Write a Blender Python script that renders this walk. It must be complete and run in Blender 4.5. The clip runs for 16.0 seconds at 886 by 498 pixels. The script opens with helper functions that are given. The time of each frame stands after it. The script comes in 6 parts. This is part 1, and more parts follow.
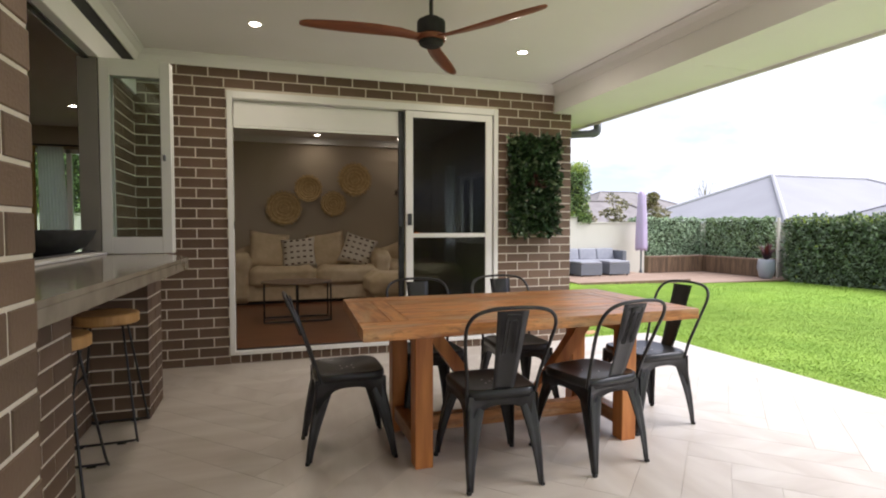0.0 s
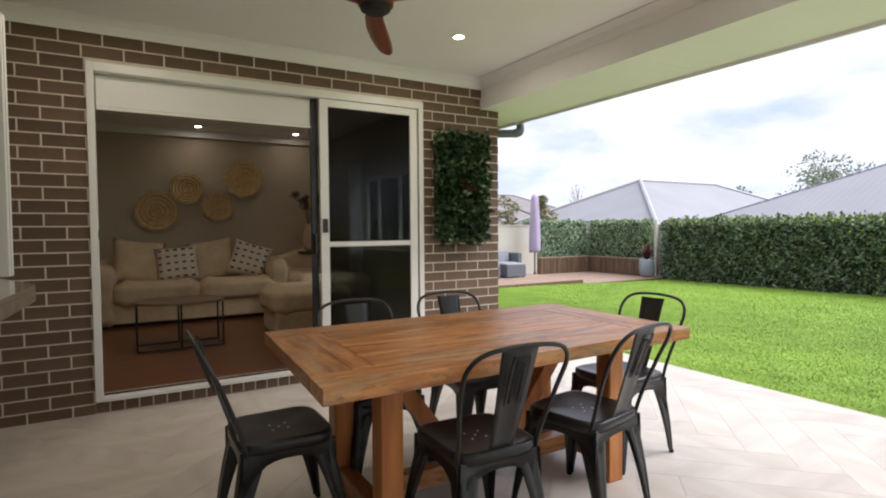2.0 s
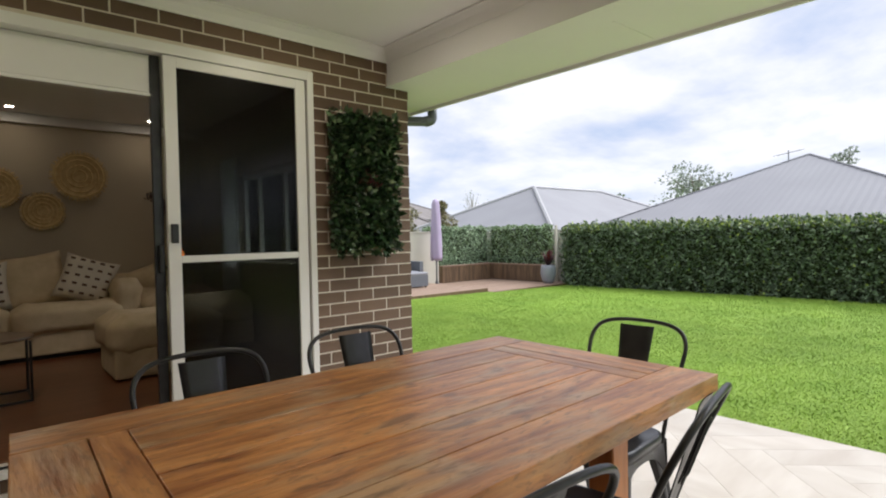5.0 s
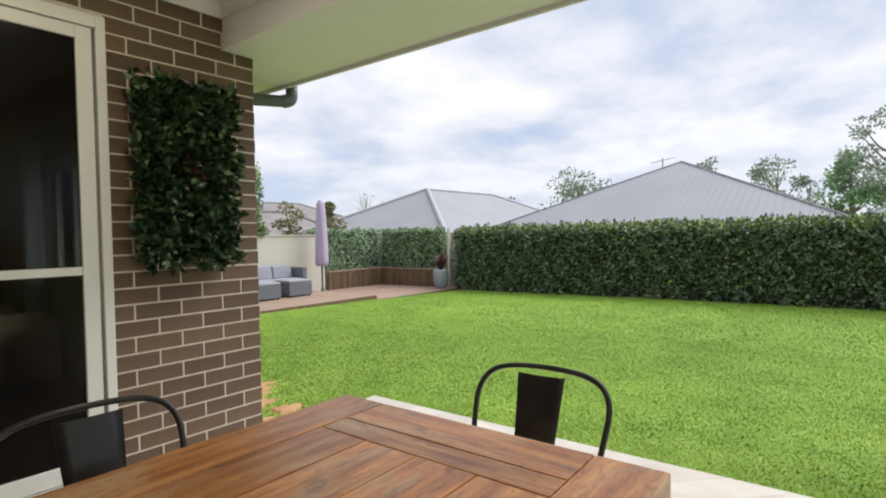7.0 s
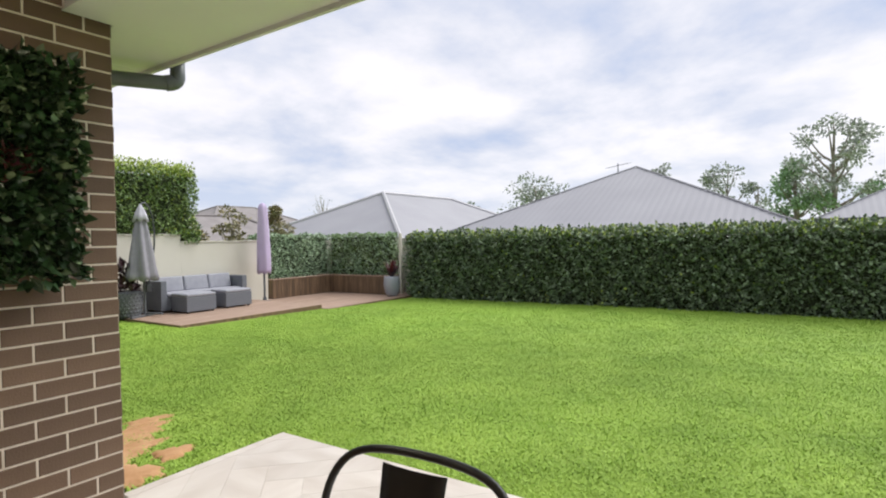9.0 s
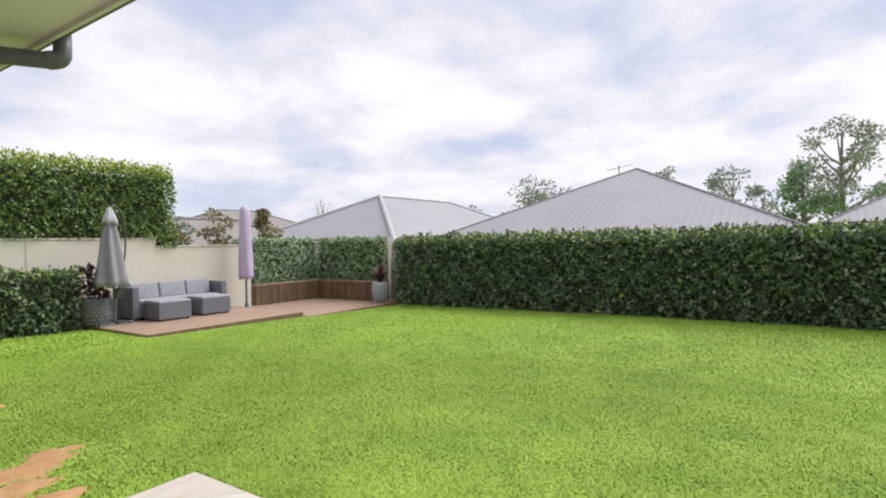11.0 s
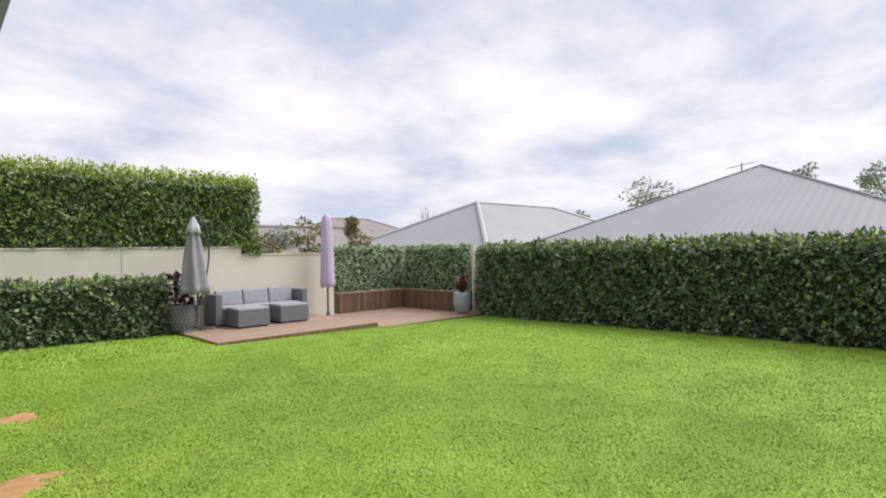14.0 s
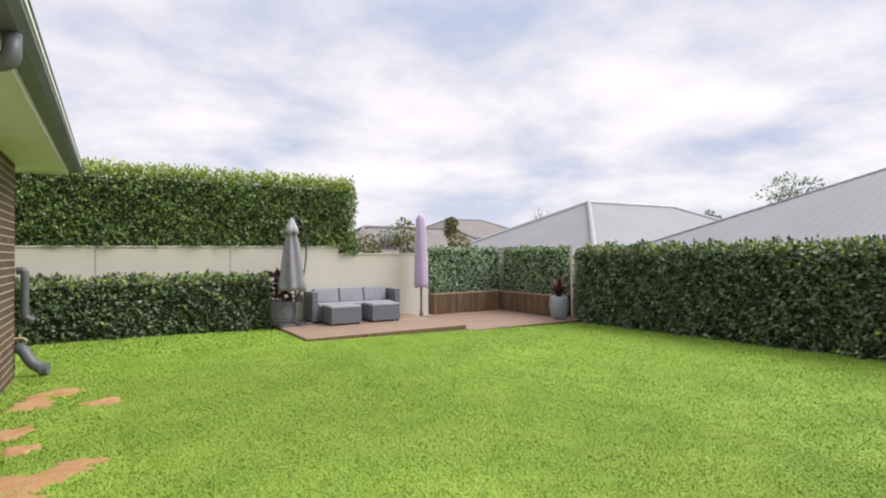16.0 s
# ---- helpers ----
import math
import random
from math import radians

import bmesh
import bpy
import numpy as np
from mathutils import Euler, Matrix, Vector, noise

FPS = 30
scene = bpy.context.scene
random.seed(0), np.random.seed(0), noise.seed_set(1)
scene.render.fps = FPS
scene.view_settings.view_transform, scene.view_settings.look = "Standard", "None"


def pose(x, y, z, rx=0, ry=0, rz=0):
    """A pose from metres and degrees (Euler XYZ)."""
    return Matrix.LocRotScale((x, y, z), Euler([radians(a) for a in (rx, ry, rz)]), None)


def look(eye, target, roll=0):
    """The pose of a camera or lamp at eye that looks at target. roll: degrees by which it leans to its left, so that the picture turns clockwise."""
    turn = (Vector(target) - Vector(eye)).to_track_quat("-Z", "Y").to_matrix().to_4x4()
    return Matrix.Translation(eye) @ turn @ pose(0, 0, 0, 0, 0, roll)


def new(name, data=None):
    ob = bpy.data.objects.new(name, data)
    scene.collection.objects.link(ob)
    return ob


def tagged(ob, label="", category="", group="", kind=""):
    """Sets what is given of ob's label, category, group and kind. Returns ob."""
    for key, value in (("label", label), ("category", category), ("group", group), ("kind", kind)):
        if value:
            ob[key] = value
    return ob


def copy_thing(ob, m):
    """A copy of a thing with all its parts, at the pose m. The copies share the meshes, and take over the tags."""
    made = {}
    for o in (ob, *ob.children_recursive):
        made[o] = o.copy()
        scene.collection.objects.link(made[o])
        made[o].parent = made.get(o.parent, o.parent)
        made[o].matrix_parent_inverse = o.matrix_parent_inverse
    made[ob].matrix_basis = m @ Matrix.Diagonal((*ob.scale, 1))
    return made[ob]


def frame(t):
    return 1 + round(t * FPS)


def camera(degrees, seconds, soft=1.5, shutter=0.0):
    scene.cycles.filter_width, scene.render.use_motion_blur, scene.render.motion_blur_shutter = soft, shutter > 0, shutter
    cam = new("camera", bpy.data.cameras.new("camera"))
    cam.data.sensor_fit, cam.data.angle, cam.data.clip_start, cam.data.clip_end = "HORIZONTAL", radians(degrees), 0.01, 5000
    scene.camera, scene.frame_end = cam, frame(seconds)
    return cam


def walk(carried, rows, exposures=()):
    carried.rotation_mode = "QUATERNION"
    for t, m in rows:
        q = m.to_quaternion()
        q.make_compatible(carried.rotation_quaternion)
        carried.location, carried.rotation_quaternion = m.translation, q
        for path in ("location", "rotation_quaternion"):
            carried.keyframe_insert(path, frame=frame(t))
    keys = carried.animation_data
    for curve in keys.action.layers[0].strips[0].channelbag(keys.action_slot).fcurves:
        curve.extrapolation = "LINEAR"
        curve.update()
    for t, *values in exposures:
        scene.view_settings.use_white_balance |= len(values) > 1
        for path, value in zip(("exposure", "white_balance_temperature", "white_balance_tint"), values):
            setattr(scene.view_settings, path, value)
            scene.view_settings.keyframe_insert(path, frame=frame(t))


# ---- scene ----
cam = camera(78.6, 16.0, soft=2.0)
PATH = [
    (0, (0.127, 0.052, 1.176), (0.737, 1.955, 1.094), 0.0),
    (0.5, (0.033, 0.201, 1.177), (0.757, 2.064, 1.095), 0.1),
    (1, (-0.013, 0.402, 1.192), (0.84, 2.209, 1.106), -0.3),
    (1.5, (-0.016, 0.596, 1.206), (0.942, 2.35, 1.127), -0.1),
    (2, (0.009, 0.751, 1.217), (1.014, 2.479, 1.141), -0.4),
    (2.5, (0.049, 0.899, 1.218), (1.075, 2.614, 1.15), -0.5),
    (3, (0.096, 1.048, 1.202), (1.132, 2.758, 1.141), -0.6),
    (3.2, (0.122, 1.12, 1.207), (1.166, 2.825, 1.149), -0.6),
    (5.5, (0.646, 1.757, 1.211), (2.047, 3.182, 1.154), -1.0),
    (6, (0.825, 1.867, 1.23), (2.293, 3.223, 1.171), -0.8),
    (6.5, (0.975, 1.967, 1.223), (2.511, 3.247, 1.171), -0.9),
    (7, (1.163, 2.06, 1.234), (2.744, 3.284, 1.182), -1.1),
    (7.5, (1.315, 2.092, 1.239), (2.918, 3.288, 1.195), -1.1),
    (8, (1.467, 2.125, 1.243), (3.091, 3.291, 1.201), -1.0),
    (8.5, (1.619, 2.158, 1.248), (3.267, 3.291, 1.208), -1.0),
    (9, (1.771, 2.187, 1.254), (3.435, 3.297, 1.216), -1.1),
    (9.5, (1.928, 2.186, 1.257), (3.594, 3.292, 1.227), -1.0),
    (12, (2.716, 2.174, 1.267), (4.323, 3.364, 1.255), -1.3),
    (12.5, (2.862, 2.174, 1.282), (4.418, 3.43, 1.274), -1.4),
    (13, (3.056, 2.121, 1.299), (4.557, 3.442, 1.295), -1.2),
    (13.5, (3.216, 2.13, 1.294), (4.671, 3.502, 1.295), -1.2),
    (14, (3.41, 2.122, 1.283), (4.798, 3.562, 1.291), -1.1),
    (14.5, (3.583, 2.104, 1.273), (4.887, 3.621, 1.288), -1.1),
    (15, (3.735, 2.075, 1.272), (4.940, 3.671, 1.292), -0.9),
    (15.5, (3.885, 2.050, 1.280), (5.010, 3.704, 1.301), -0.9),
    (16, (4.040, 2.030, 1.280), (5.084, 3.736, 1.298), -0.4),
]
EXPOSURES = [(0.0, 0.80, 6080, 15), (1.5, 0.66, 6080, 14), (3.0, 0.48, 6080, 12), (5.5, 0.33, 6200, 9), (7.0, 0.24, 6250, 8), (9.0, 0.26, 6350, 10), (12.0, 0.26, 6520, 12), (16.0, 0.22, 6520, 12)]
walk(cam, [(t, look(eye, target, roll)) for t, eye, target, roll in PATH], EXPOSURES)

# ---- world, sun, exposure ----
world = bpy.data.worlds.new("world")
scene.world = world
world.use_nodes = True



def build_sky():
    nt = world.node_tree
    nt.nodes.clear()
    L = nt.links
    out = nt.nodes.new("ShaderNodeOutputWorld")
    bg = nt.nodes.new("ShaderNodeBackground")
    sky = nt.nodes.new("ShaderNodeTexSky")
    sky.sky_type, sky.sun_disc = "NISHITA", False
    sky.sun_elevation, sky.sun_rotation = radians(50), radians(119)
    tc = nt.nodes.new("ShaderNodeTexCoord")
    sep = nt.nodes.new("ShaderNodeSeparateXYZ")
    L.new(tc.outputs["Generated"], sep.inputs[0])

    def math_node(op, a, b):
        n = nt.nodes.new("ShaderNodeMath")
        n.operation = op
        for i, v in enumerate((a, b)):
            if isinstance(v, (int, float)):
                n.inputs[i].default_value = v
            else:
                L.new(v, n.inputs[i])
        return n.outputs[0]

    zz = math_node("MAXIMUM", sep.outputs[2], 0.0)
    den = math_node("ADD", zz, 0.24)
    px, py = math_node("DIVIDE", sep.outputs[0], den), math_node("DIVIDE", sep.outputs[1], den)
    comb = nt.nodes.new("ShaderNodeCombineXYZ")
    L.new(px, comb.inputs[0]), L.new(py, comb.inputs[1])
    big = nt.nodes.new("ShaderNodeTexNoise")
    big.inputs["Scale"].default_value, big.inputs["Detail"].default_value, big.inputs["Roughness"].default_value = 1.35, 9.0, 0.56
    big.inputs["Distortion"].default_value = 0.12
    L.new(comb.outputs[0], big.inputs["Vector"])
    ramp = nt.nodes.new("ShaderNodeValToRGB")
    e = ramp.color_ramp.elements
    e[0].position, e[0].color = 0.34, (0.52, 0.59, 0.76, 1)
    e[1].position, e[1].color = 0.68, (1.06, 1.02, 1.04, 1)
    for p, c in ((0.42, (0.66, 0.69, 0.80, 1)), (0.49, (0.80, 0.80, 0.86, 1)), (0.56, (0.93, 0.90, 0.94, 1))):
        n = e.new(p)
        n.color = c
    L.new(big.outputs[0], ramp.inputs[0])
    # low haze towards the horizon
    hz = nt.nodes.new("ShaderNodeMapRange")
    hz.inputs["From Min"].default_value, hz.inputs["From Max"].default_value = 0.0, 0.16
    hz.inputs["To Min"].default_value, hz.inputs["To Max"].default_value = 0.55, 0.0
    L.new(zz, hz.inputs["Value"])
    m2 = nt.nodes.new("ShaderNodeMix")
    m2.data_type = "RGBA"
    L.new(hz.outputs[0], m2.inputs[0]), L.new(ramp.outputs[0], m2.inputs[6])
    m2.inputs[7].default_value = (0.76, 0.79, 0.87, 1)
    mix = nt.nodes.new("ShaderNodeMix")
    mix.data_type = "RGBA"
    mix.inputs[0].default_value = 0.93
    sc = nt.nodes.new("ShaderNodeVectorMath")
    sc.operation = "SCALE"
    sc.inputs["Scale"].default_value = 11.0
    L.new(m2.outputs[2], sc.inputs[0])
    L.new(sky.outputs[0], mix.inputs[6]), L.new(sc.outputs[0], mix.inputs[7])
    L.new(mix.outputs[2], bg.inputs[0])
    bg.inputs[1].default_value = 0.085
    L.new(bg.outputs[0], out.inputs[0])


build_sky()
sun = new("sun", bpy.data.lights.new("sun", "SUN"))
sun.data.energy, sun.data.angle, sun.data.color = 3.2, radians(45), (1.0, 0.97, 0.93)
sun.matrix_world = look((11, -6, 15), (0, 0, 0))


def spot_lamp(x, y, z, watts, color=(1.0, 0.85, 0.66)):
    la = bpy.data.lights.new("downlight_lamp", "AREA")
    la.shape, la.size, la.energy, la.color = "DISK", 0.09, watts, color
    ob = new("downlight_lamp", la)
    ob.location = (x, y, z)
    return ob


# ---- materials ----
def mat(name, c1, c2=None, scale=5.0, rough=0.6, metal=0.0, bump=0.0, bscale=60.0, stretch=(1, 1, 1), vary=0.0, coat=0.0, detail=5.0, island=False, big=0.0, coords="Object", spec=0.5, trans=0.0):
    """Principled material: two colours mixed by noise, fine relief, and some change from object to object."""
    m = bpy.data.materials.new(name)
    m.use_nodes = True
    nt = m.node_tree
    N, L = nt.nodes, nt.links
    b = N["Principled BSDF"]
    b.inputs["Roughness"].default_value, b.inputs["Metallic"].default_value = rough, metal
    b.inputs["Specular IOR Level"].default_value = spec
    if coat:
        b.inputs["Coat Weight"].default_value = coat
    if trans:
        b.inputs["Transmission Weight"].default_value = trans
    c2 = c2 or tuple(min(1, v * 1.15) for v in c1)
    tc = N.new("ShaderNodeTexCoord")
    mp = N.new("ShaderNodeMapping")
    mp.inputs["Scale"].default_value = stretch
    L.new(tc.outputs[coords], mp.inputs[0])
    no = N.new("ShaderNodeTexNoise")
    no.inputs["Scale"].default_value, no.inputs["Detail"].default_value = scale, detail
    L.new(mp.outputs[0], no.inputs["Vector"])
    cr = N.new("ShaderNodeValToRGB")
    cr.color_ramp.elements[0].position, cr.color_ramp.elements[1].position = 0.3, 0.7
    cr.color_ramp.elements[0].color, cr.color_ramp.elements[1].color = (*c1, 1), (*c2, 1)
    L.new(no.outputs[0], cr.inputs[0])
    col = cr.outputs[0]
    if vary or big:
        hsv = N.new("ShaderNodeHueSaturation")
        L.new(col, hsv.inputs["Color"])
        val = None
        if vary:
            if island:
                r = N.new("ShaderNodeNewGeometry").outputs["Random Per Island"]
            else:
                r = N.new("ShaderNodeObjectInfo").outputs["Random"]
            mr = N.new("ShaderNodeMapRange")
            mr.inputs["To Min"].default_value, mr.inputs["To Max"].default_value = 1 - vary, 1 + vary
            L.new(r, mr.inputs["Value"])
            val = mr.outputs[0]
        if big:
            n2 = N.new("ShaderNodeTexNoise")
            n2.inputs["Scale"].default_value, n2.inputs["Detail"].default_value = scale * 0.13, 3.0
            L.new(tc.outputs[coords], n2.inputs["Vector"])
            m2 = N.new("ShaderNodeMapRange")
            m2.inputs["From Min"].default_value, m2.inputs["From Max"].default_value = 0.3, 0.7
            m2.inputs["To Min"].default_value, m2.inputs["To Max"].default_value = 1 - big, 1 + big
            L.new(n2.outputs[0], m2.inputs["Value"])
            if val:
                mm = N.new("ShaderNodeMath")
                mm.operation = "MULTIPLY"
                L.new(val, mm.inputs[0]), L.new(m2.outputs[0], mm.inputs[1])
                val = mm.outputs[0]
            else:
                val = m2.outputs[0]
        L.new(val, hsv.inputs["Value"])
        col = hsv.outputs[0]
    L.new(col, b.inputs["Base Color"])
    if bump:
        nb = N.new("ShaderNodeTexNoise")
        nb.inputs["Scale"].default_value, nb.inputs["Detail"].default_value = bscale, 4.0
        L.new(mp.outputs[0], nb.inputs["Vector"])
        bp = N.new("ShaderNodeBump")
        bp.inputs["Strength"].default_value, bp.inputs["Distance"].default_value = min(1.0, bump), 0.004
        L.new(nb.outputs[0], bp.inputs["Height"])
        L.new(bp.outputs[0], b.inputs["Normal"])
    return m


def worn_wood(name, stretch):
    """Old oiled planks: orange brown grain, grey worn patches, dark knots and cracks."""
    m = mat(name, (0.27, 0.088, 0.024), (0.66, 0.31, 0.105), 5.0, 0.34, bump=0.5, bscale=16, stretch=stretch, vary=0.2, big=0.25, detail=10)
    N, L = m.node_tree.nodes, m.node_tree.links
    b = N["Principled BSDF"]
    src = b.inputs["Base Color"].links[0].from_socket
    tc, mp = N.new("ShaderNodeTexCoord"), N.new("ShaderNodeMapping")
    mp.inputs["Scale"].default_value = [0.35 * s + 0.6 for s in stretch]
    L.new(tc.outputs["Object"], mp.inputs[0])
    for scale, lo, hi, col, amount in ((3.4, 0.50, 0.66, (0.50, 0.36, 0.22, 1), 0.62), (9.0, 0.57, 0.70, (0.12, 0.05, 0.022, 1), 0.6), (26.0, 0.54, 0.68, (0.17, 0.075, 0.03, 1), 0.45)):
        n, r, mx = N.new("ShaderNodeTexNoise"), N.new("ShaderNodeMapRange"), N.new("ShaderNodeMix")
        n.inputs["Scale"].default_value, n.inputs["Detail"].default_value, n.inputs["Distortion"].default_value = scale, 6.0, 0.8
        L.new(mp.outputs[0], n.inputs["Vector"])
        r.inputs["From Min"].default_value, r.inputs["From Max"].default_value, r.inputs["To Max"].default_value = lo, hi, amount
        L.new(n.outputs[0], r.inputs["Value"])
        mx.data_type = "RGBA"
        mx.inputs[7].default_value = col
        L.new(r.outputs[0], mx.inputs[0]), L.new(src, mx.inputs[6])
        src = mx.outputs[2]
    L.new(src, b.inputs["Base Color"])
    return m


def glass_mat(name, tint=(0.9, 0.95, 0.93), rough=0.0, ior=1.5):
    """Thin clear pane: see-through with a mirror-like gloss."""
    m = bpy.data.materials.new(name)
    m.use_nodes = True
    N, L = m.node_tree.nodes, m.node_tree.links
    N.remove(N["Principled BSDF"])
    tr, gl, fr, mx = N.new("ShaderNodeBsdfTransparent"), N.new("ShaderNodeBsdfGlossy"), N.new("ShaderNodeFresnel"), N.new("ShaderNodeMixShader")
    tr.inputs[0].default_value = (*tint, 1)
    gl.inputs["Roughness"].default_value = rough
    fr.inputs[0].default_value = ior
    L.new(fr.outputs[0], mx.inputs[0]), L.new(tr.outputs[0], mx.inputs[1]), L.new(gl.outputs[0], mx.inputs[2])
    L.new(mx.outputs[0], N["Material Output"].inputs[0])
    return m


def glow(name, color, strength):
    m = bpy.data.materials.new(name)
    m.use_nodes = True
    b = m.node_tree.nodes["Principled BSDF"]
    b.inputs["Base Color"].default_value = (*color, 1)
    b.inputs["Emission Color"].default_value, b.inputs["Emission Strength"].default_value = (*color, 1), strength
    return m


M_BRICK = mat("brown_brick", (0.098, 0.059, 0.037), (0.163, 0.105, 0.068), 3.0, 0.75, bump=0.5, bscale=120, vary=0.2)
M_MORTAR = mat("cream_mortar", (0.60, 0.53, 0.44), (0.70, 0.63, 0.54), 14, 0.9, bump=0.4, bscale=160)
M_PAINT = mat("white_plaster", (0.78, 0.77, 0.74), (0.82, 0.81, 0.79), 1.2, 0.7, bump=0.05, bscale=200)
M_SOFFIT = mat("white_soffit", (0.74, 0.75, 0.70), (0.79, 0.80, 0.75), 1.0, 0.6, bump=0.05)
M_FRAME = mat("white_powder_coat", (0.74, 0.73, 0.70), (0.78, 0.77, 0.74), 3, 0.38, bump=0.03)
M_BLACK = mat("black_metal", (0.02, 0.02, 0.022), (0.048, 0.048, 0.052), 9, 0.31, metal=0.35, bump=0.05, vary=0.1)
M_BLACKR = mat("black_rubber", (0.015, 0.015, 0.015), (0.03, 0.03, 0.03), 20, 0.85)
M_GREYMETAL = mat("grey_gutter_paint", (0.10, 0.11, 0.12), (0.14, 0.15, 0.16), 5, 0.45, bump=0.03)
M_TILE = mat("cream_stone_tile", (0.50, 0.44, 0.38), (0.63, 0.58, 0.52), 1.6, 0.40, bump=0.1, bscale=40, stretch=(1, 4, 1), vary=0.05, big=0.05)
M_GROUT = mat("grey_grout", (0.44, 0.40, 0.355), (0.52, 0.48, 0.43), 10, 0.9)
M_TABLE = worn_wood("table_wood", (0.7, 6, 6))
M_TABLEY = worn_wood("table_wood_cross", (6, 0.7, 6))
M_TABLEZ = mat("table_wood_upright", (0.33, 0.095, 0.022), (0.66, 0.27, 0.075), 2.2, 0.4, bump=0.3, bscale=20, stretch=(7, 7, 0.7), vary=0.1, detail=9)
M_LAWN = mat("lawn_soil", (0.22, 0.345, 0.045), (0.29, 0.425, 0.06), 12, 0.9, bump=0.6, bscale=70, big=0.15)
M_LEAF = mat("hedge_leaf", (0.095, 0.15, 0.072), (0.19, 0.25, 0.135), 6, 0.36, vary=0.55, island=True)
# near-black fill: hedge shade put into colour; also serves soil and backing
M_INSIDE = mat("dark_inside", (0.03, 0.04, 0.018), (0.05, 0.06, 0.03), 8, 0.95)
M_CREAM = mat("cream_render", (0.62, 0.59, 0.50), (0.68, 0.65, 0.56), 1.0, 0.85, bump=0.15, bscale=90, big=0.04)
M_ROOF = mat("grey_sheet_roof", (0.285, 0.285, 0.305), (0.315, 0.315, 0.335), 0.6, 0.75)
# jamb colour darkened to carry the shading inside the opening
M_REVEAL = mat("shaded_jamb", (0.20, 0.18, 0.16), (0.24, 0.22, 0.195), 2, 0.6)
M_DECK = mat("deck_board", (0.27, 0.18, 0.125), (0.40, 0.285, 0.215), 4, 0.6, bump=0.3, bscale=30, stretch=(0.6, 8, 4), vary=0.14)
M_PLANTER = mat("brown_timber", (0.085, 0.055, 0.032), (0.20, 0.125, 0.07), 4, 0.6, bump=0.3, bscale=30, stretch=(8, 8, 0.7), vary=0.25)
M_WICKER = mat("grey_wicker", (0.11, 0.12, 0.14), (0.19, 0.20, 0.225), 60, 0.7, bump=0.6, bscale=120)
M_CUSH = mat("light_grey_cushion", (0.27, 0.275, 0.31), (0.33, 0.335, 0.37), 9, 0.9, bump=0.2, bscale=150)
M_LINEN = mat("beige_linen", (0.50, 0.39, 0.24), (0.62, 0.50, 0.33), 8, 0.9, bump=0.35, bscale=180)
M_FLOORWOOD = mat("red_brown_floor", (0.10, 0.035, 0.015), (0.17, 0.065, 0.028), 4, 0.3, stretch=(0.8, 8, 1), vary=0.1)
M_INTWALL = mat("warm_grey_wall", (0.42, 0.355, 0.262), (0.46, 0.395, 0.30), 1, 0.85)
M_LEAF2 = mat("hedge_leaf_young", (0.28, 0.37, 0.06), (0.42, 0.50, 0.10), 6, 0.45, vary=0.35, island=True)
M_LEAFUP = mat("tall_hedge_leaf", (0.12, 0.20, 0.055), (0.20, 0.29, 0.09), 3, 0.38, vary=0.4, island=True)
M_LEAFPALE = mat("pale_leaf", (0.34, 0.47, 0.29), (0.50, 0.62, 0.42), 3, 0.5, vary=0.35, island=True)
M_LEAFDARK = mat("dark_leaf", (0.018, 0.04, 0.016), (0.04, 0.085, 0.03), 9, 0.35, vary=0.45, island=True)
M_LEAFRED = mat("red_leaf", (0.16, 0.02, 0.02), (0.07, 0.02, 0.03), 9, 0.4, vary=0.4, island=True)
M_LEAFBURG = mat("burgundy_leaf", (0.035, 0.015, 0.02), (0.07, 0.03, 0.035), 9, 0.35, vary=0.4, island=True)
# distant leaves: air haze is mixed into these two paler colours
M_GUMHAZE = mat("hazed_gum_leaf", (0.25, 0.29, 0.24), (0.35, 0.38, 0.32), 0.4, 0.6, vary=0.3, island=True)
M_GREENHAZE = mat("hazed_bright_leaf", (0.20, 0.33, 0.17), (0.29, 0.42, 0.23), 0.4, 0.6, vary=0.3, island=True)
M_MAG = mat("magnolia_leaf", (0.19, 0.20, 0.09), (0.30, 0.24, 0.12), 3, 0.45, vary=0.4, island=True)
M_BARK = mat("grey_bark", (0.20, 0.17, 0.14), (0.32, 0.28, 0.24), 3, 0.9, bump=0.4, bscale=20)
M_GRASS = mat("grass_blade", (0.25, 0.40, 0.052), (0.35, 0.50, 0.08), 1.6, 0.6, vary=0.05, island=True, big=0.16, spec=0.25)
M_STRAW = mat("straw", (0.46, 0.32, 0.14), (0.62, 0.46, 0.23), 20, 0.8, bump=0.5, bscale=80, vary=0.25, island=True)
M_DIRT = mat("sandy_soil", (0.40, 0.21, 0.09), (0.54, 0.32, 0.165), 9, 0.95, bump=0.6, bscale=60)
M_COUNTER = mat("stone_counter", (0.21, 0.18, 0.145), (0.28, 0.245, 0.20), 12, 0.12, detail=8)
M_STOOLSEAT = mat("stool_timber", (0.42, 0.22, 0.07), (0.58, 0.33, 0.12), 5, 0.45, stretch=(1, 6, 1), bump=0.1, detail=8)
M_BLADE = mat("fan_blade_timber", (0.16, 0.045, 0.018), (0.26, 0.085, 0.035), 5, 0.4, stretch=(1, 5, 1), detail=8)
M_UMB = mat("grey_canvas", (0.23, 0.22, 0.25), (0.30, 0.29, 0.325), 5, 0.9, bump=0.3, bscale=90)
M_UMBTOP = mat("pale_grey_canvas", (0.40, 0.39, 0.43), (0.46, 0.45, 0.50), 5, 0.9, bump=0.2, bscale=90)
M_LILAC = mat("lilac_cover", (0.47, 0.38, 0.56), (0.53, 0.44, 0.62), 2, 0.8, bump=0.2, bscale=60)
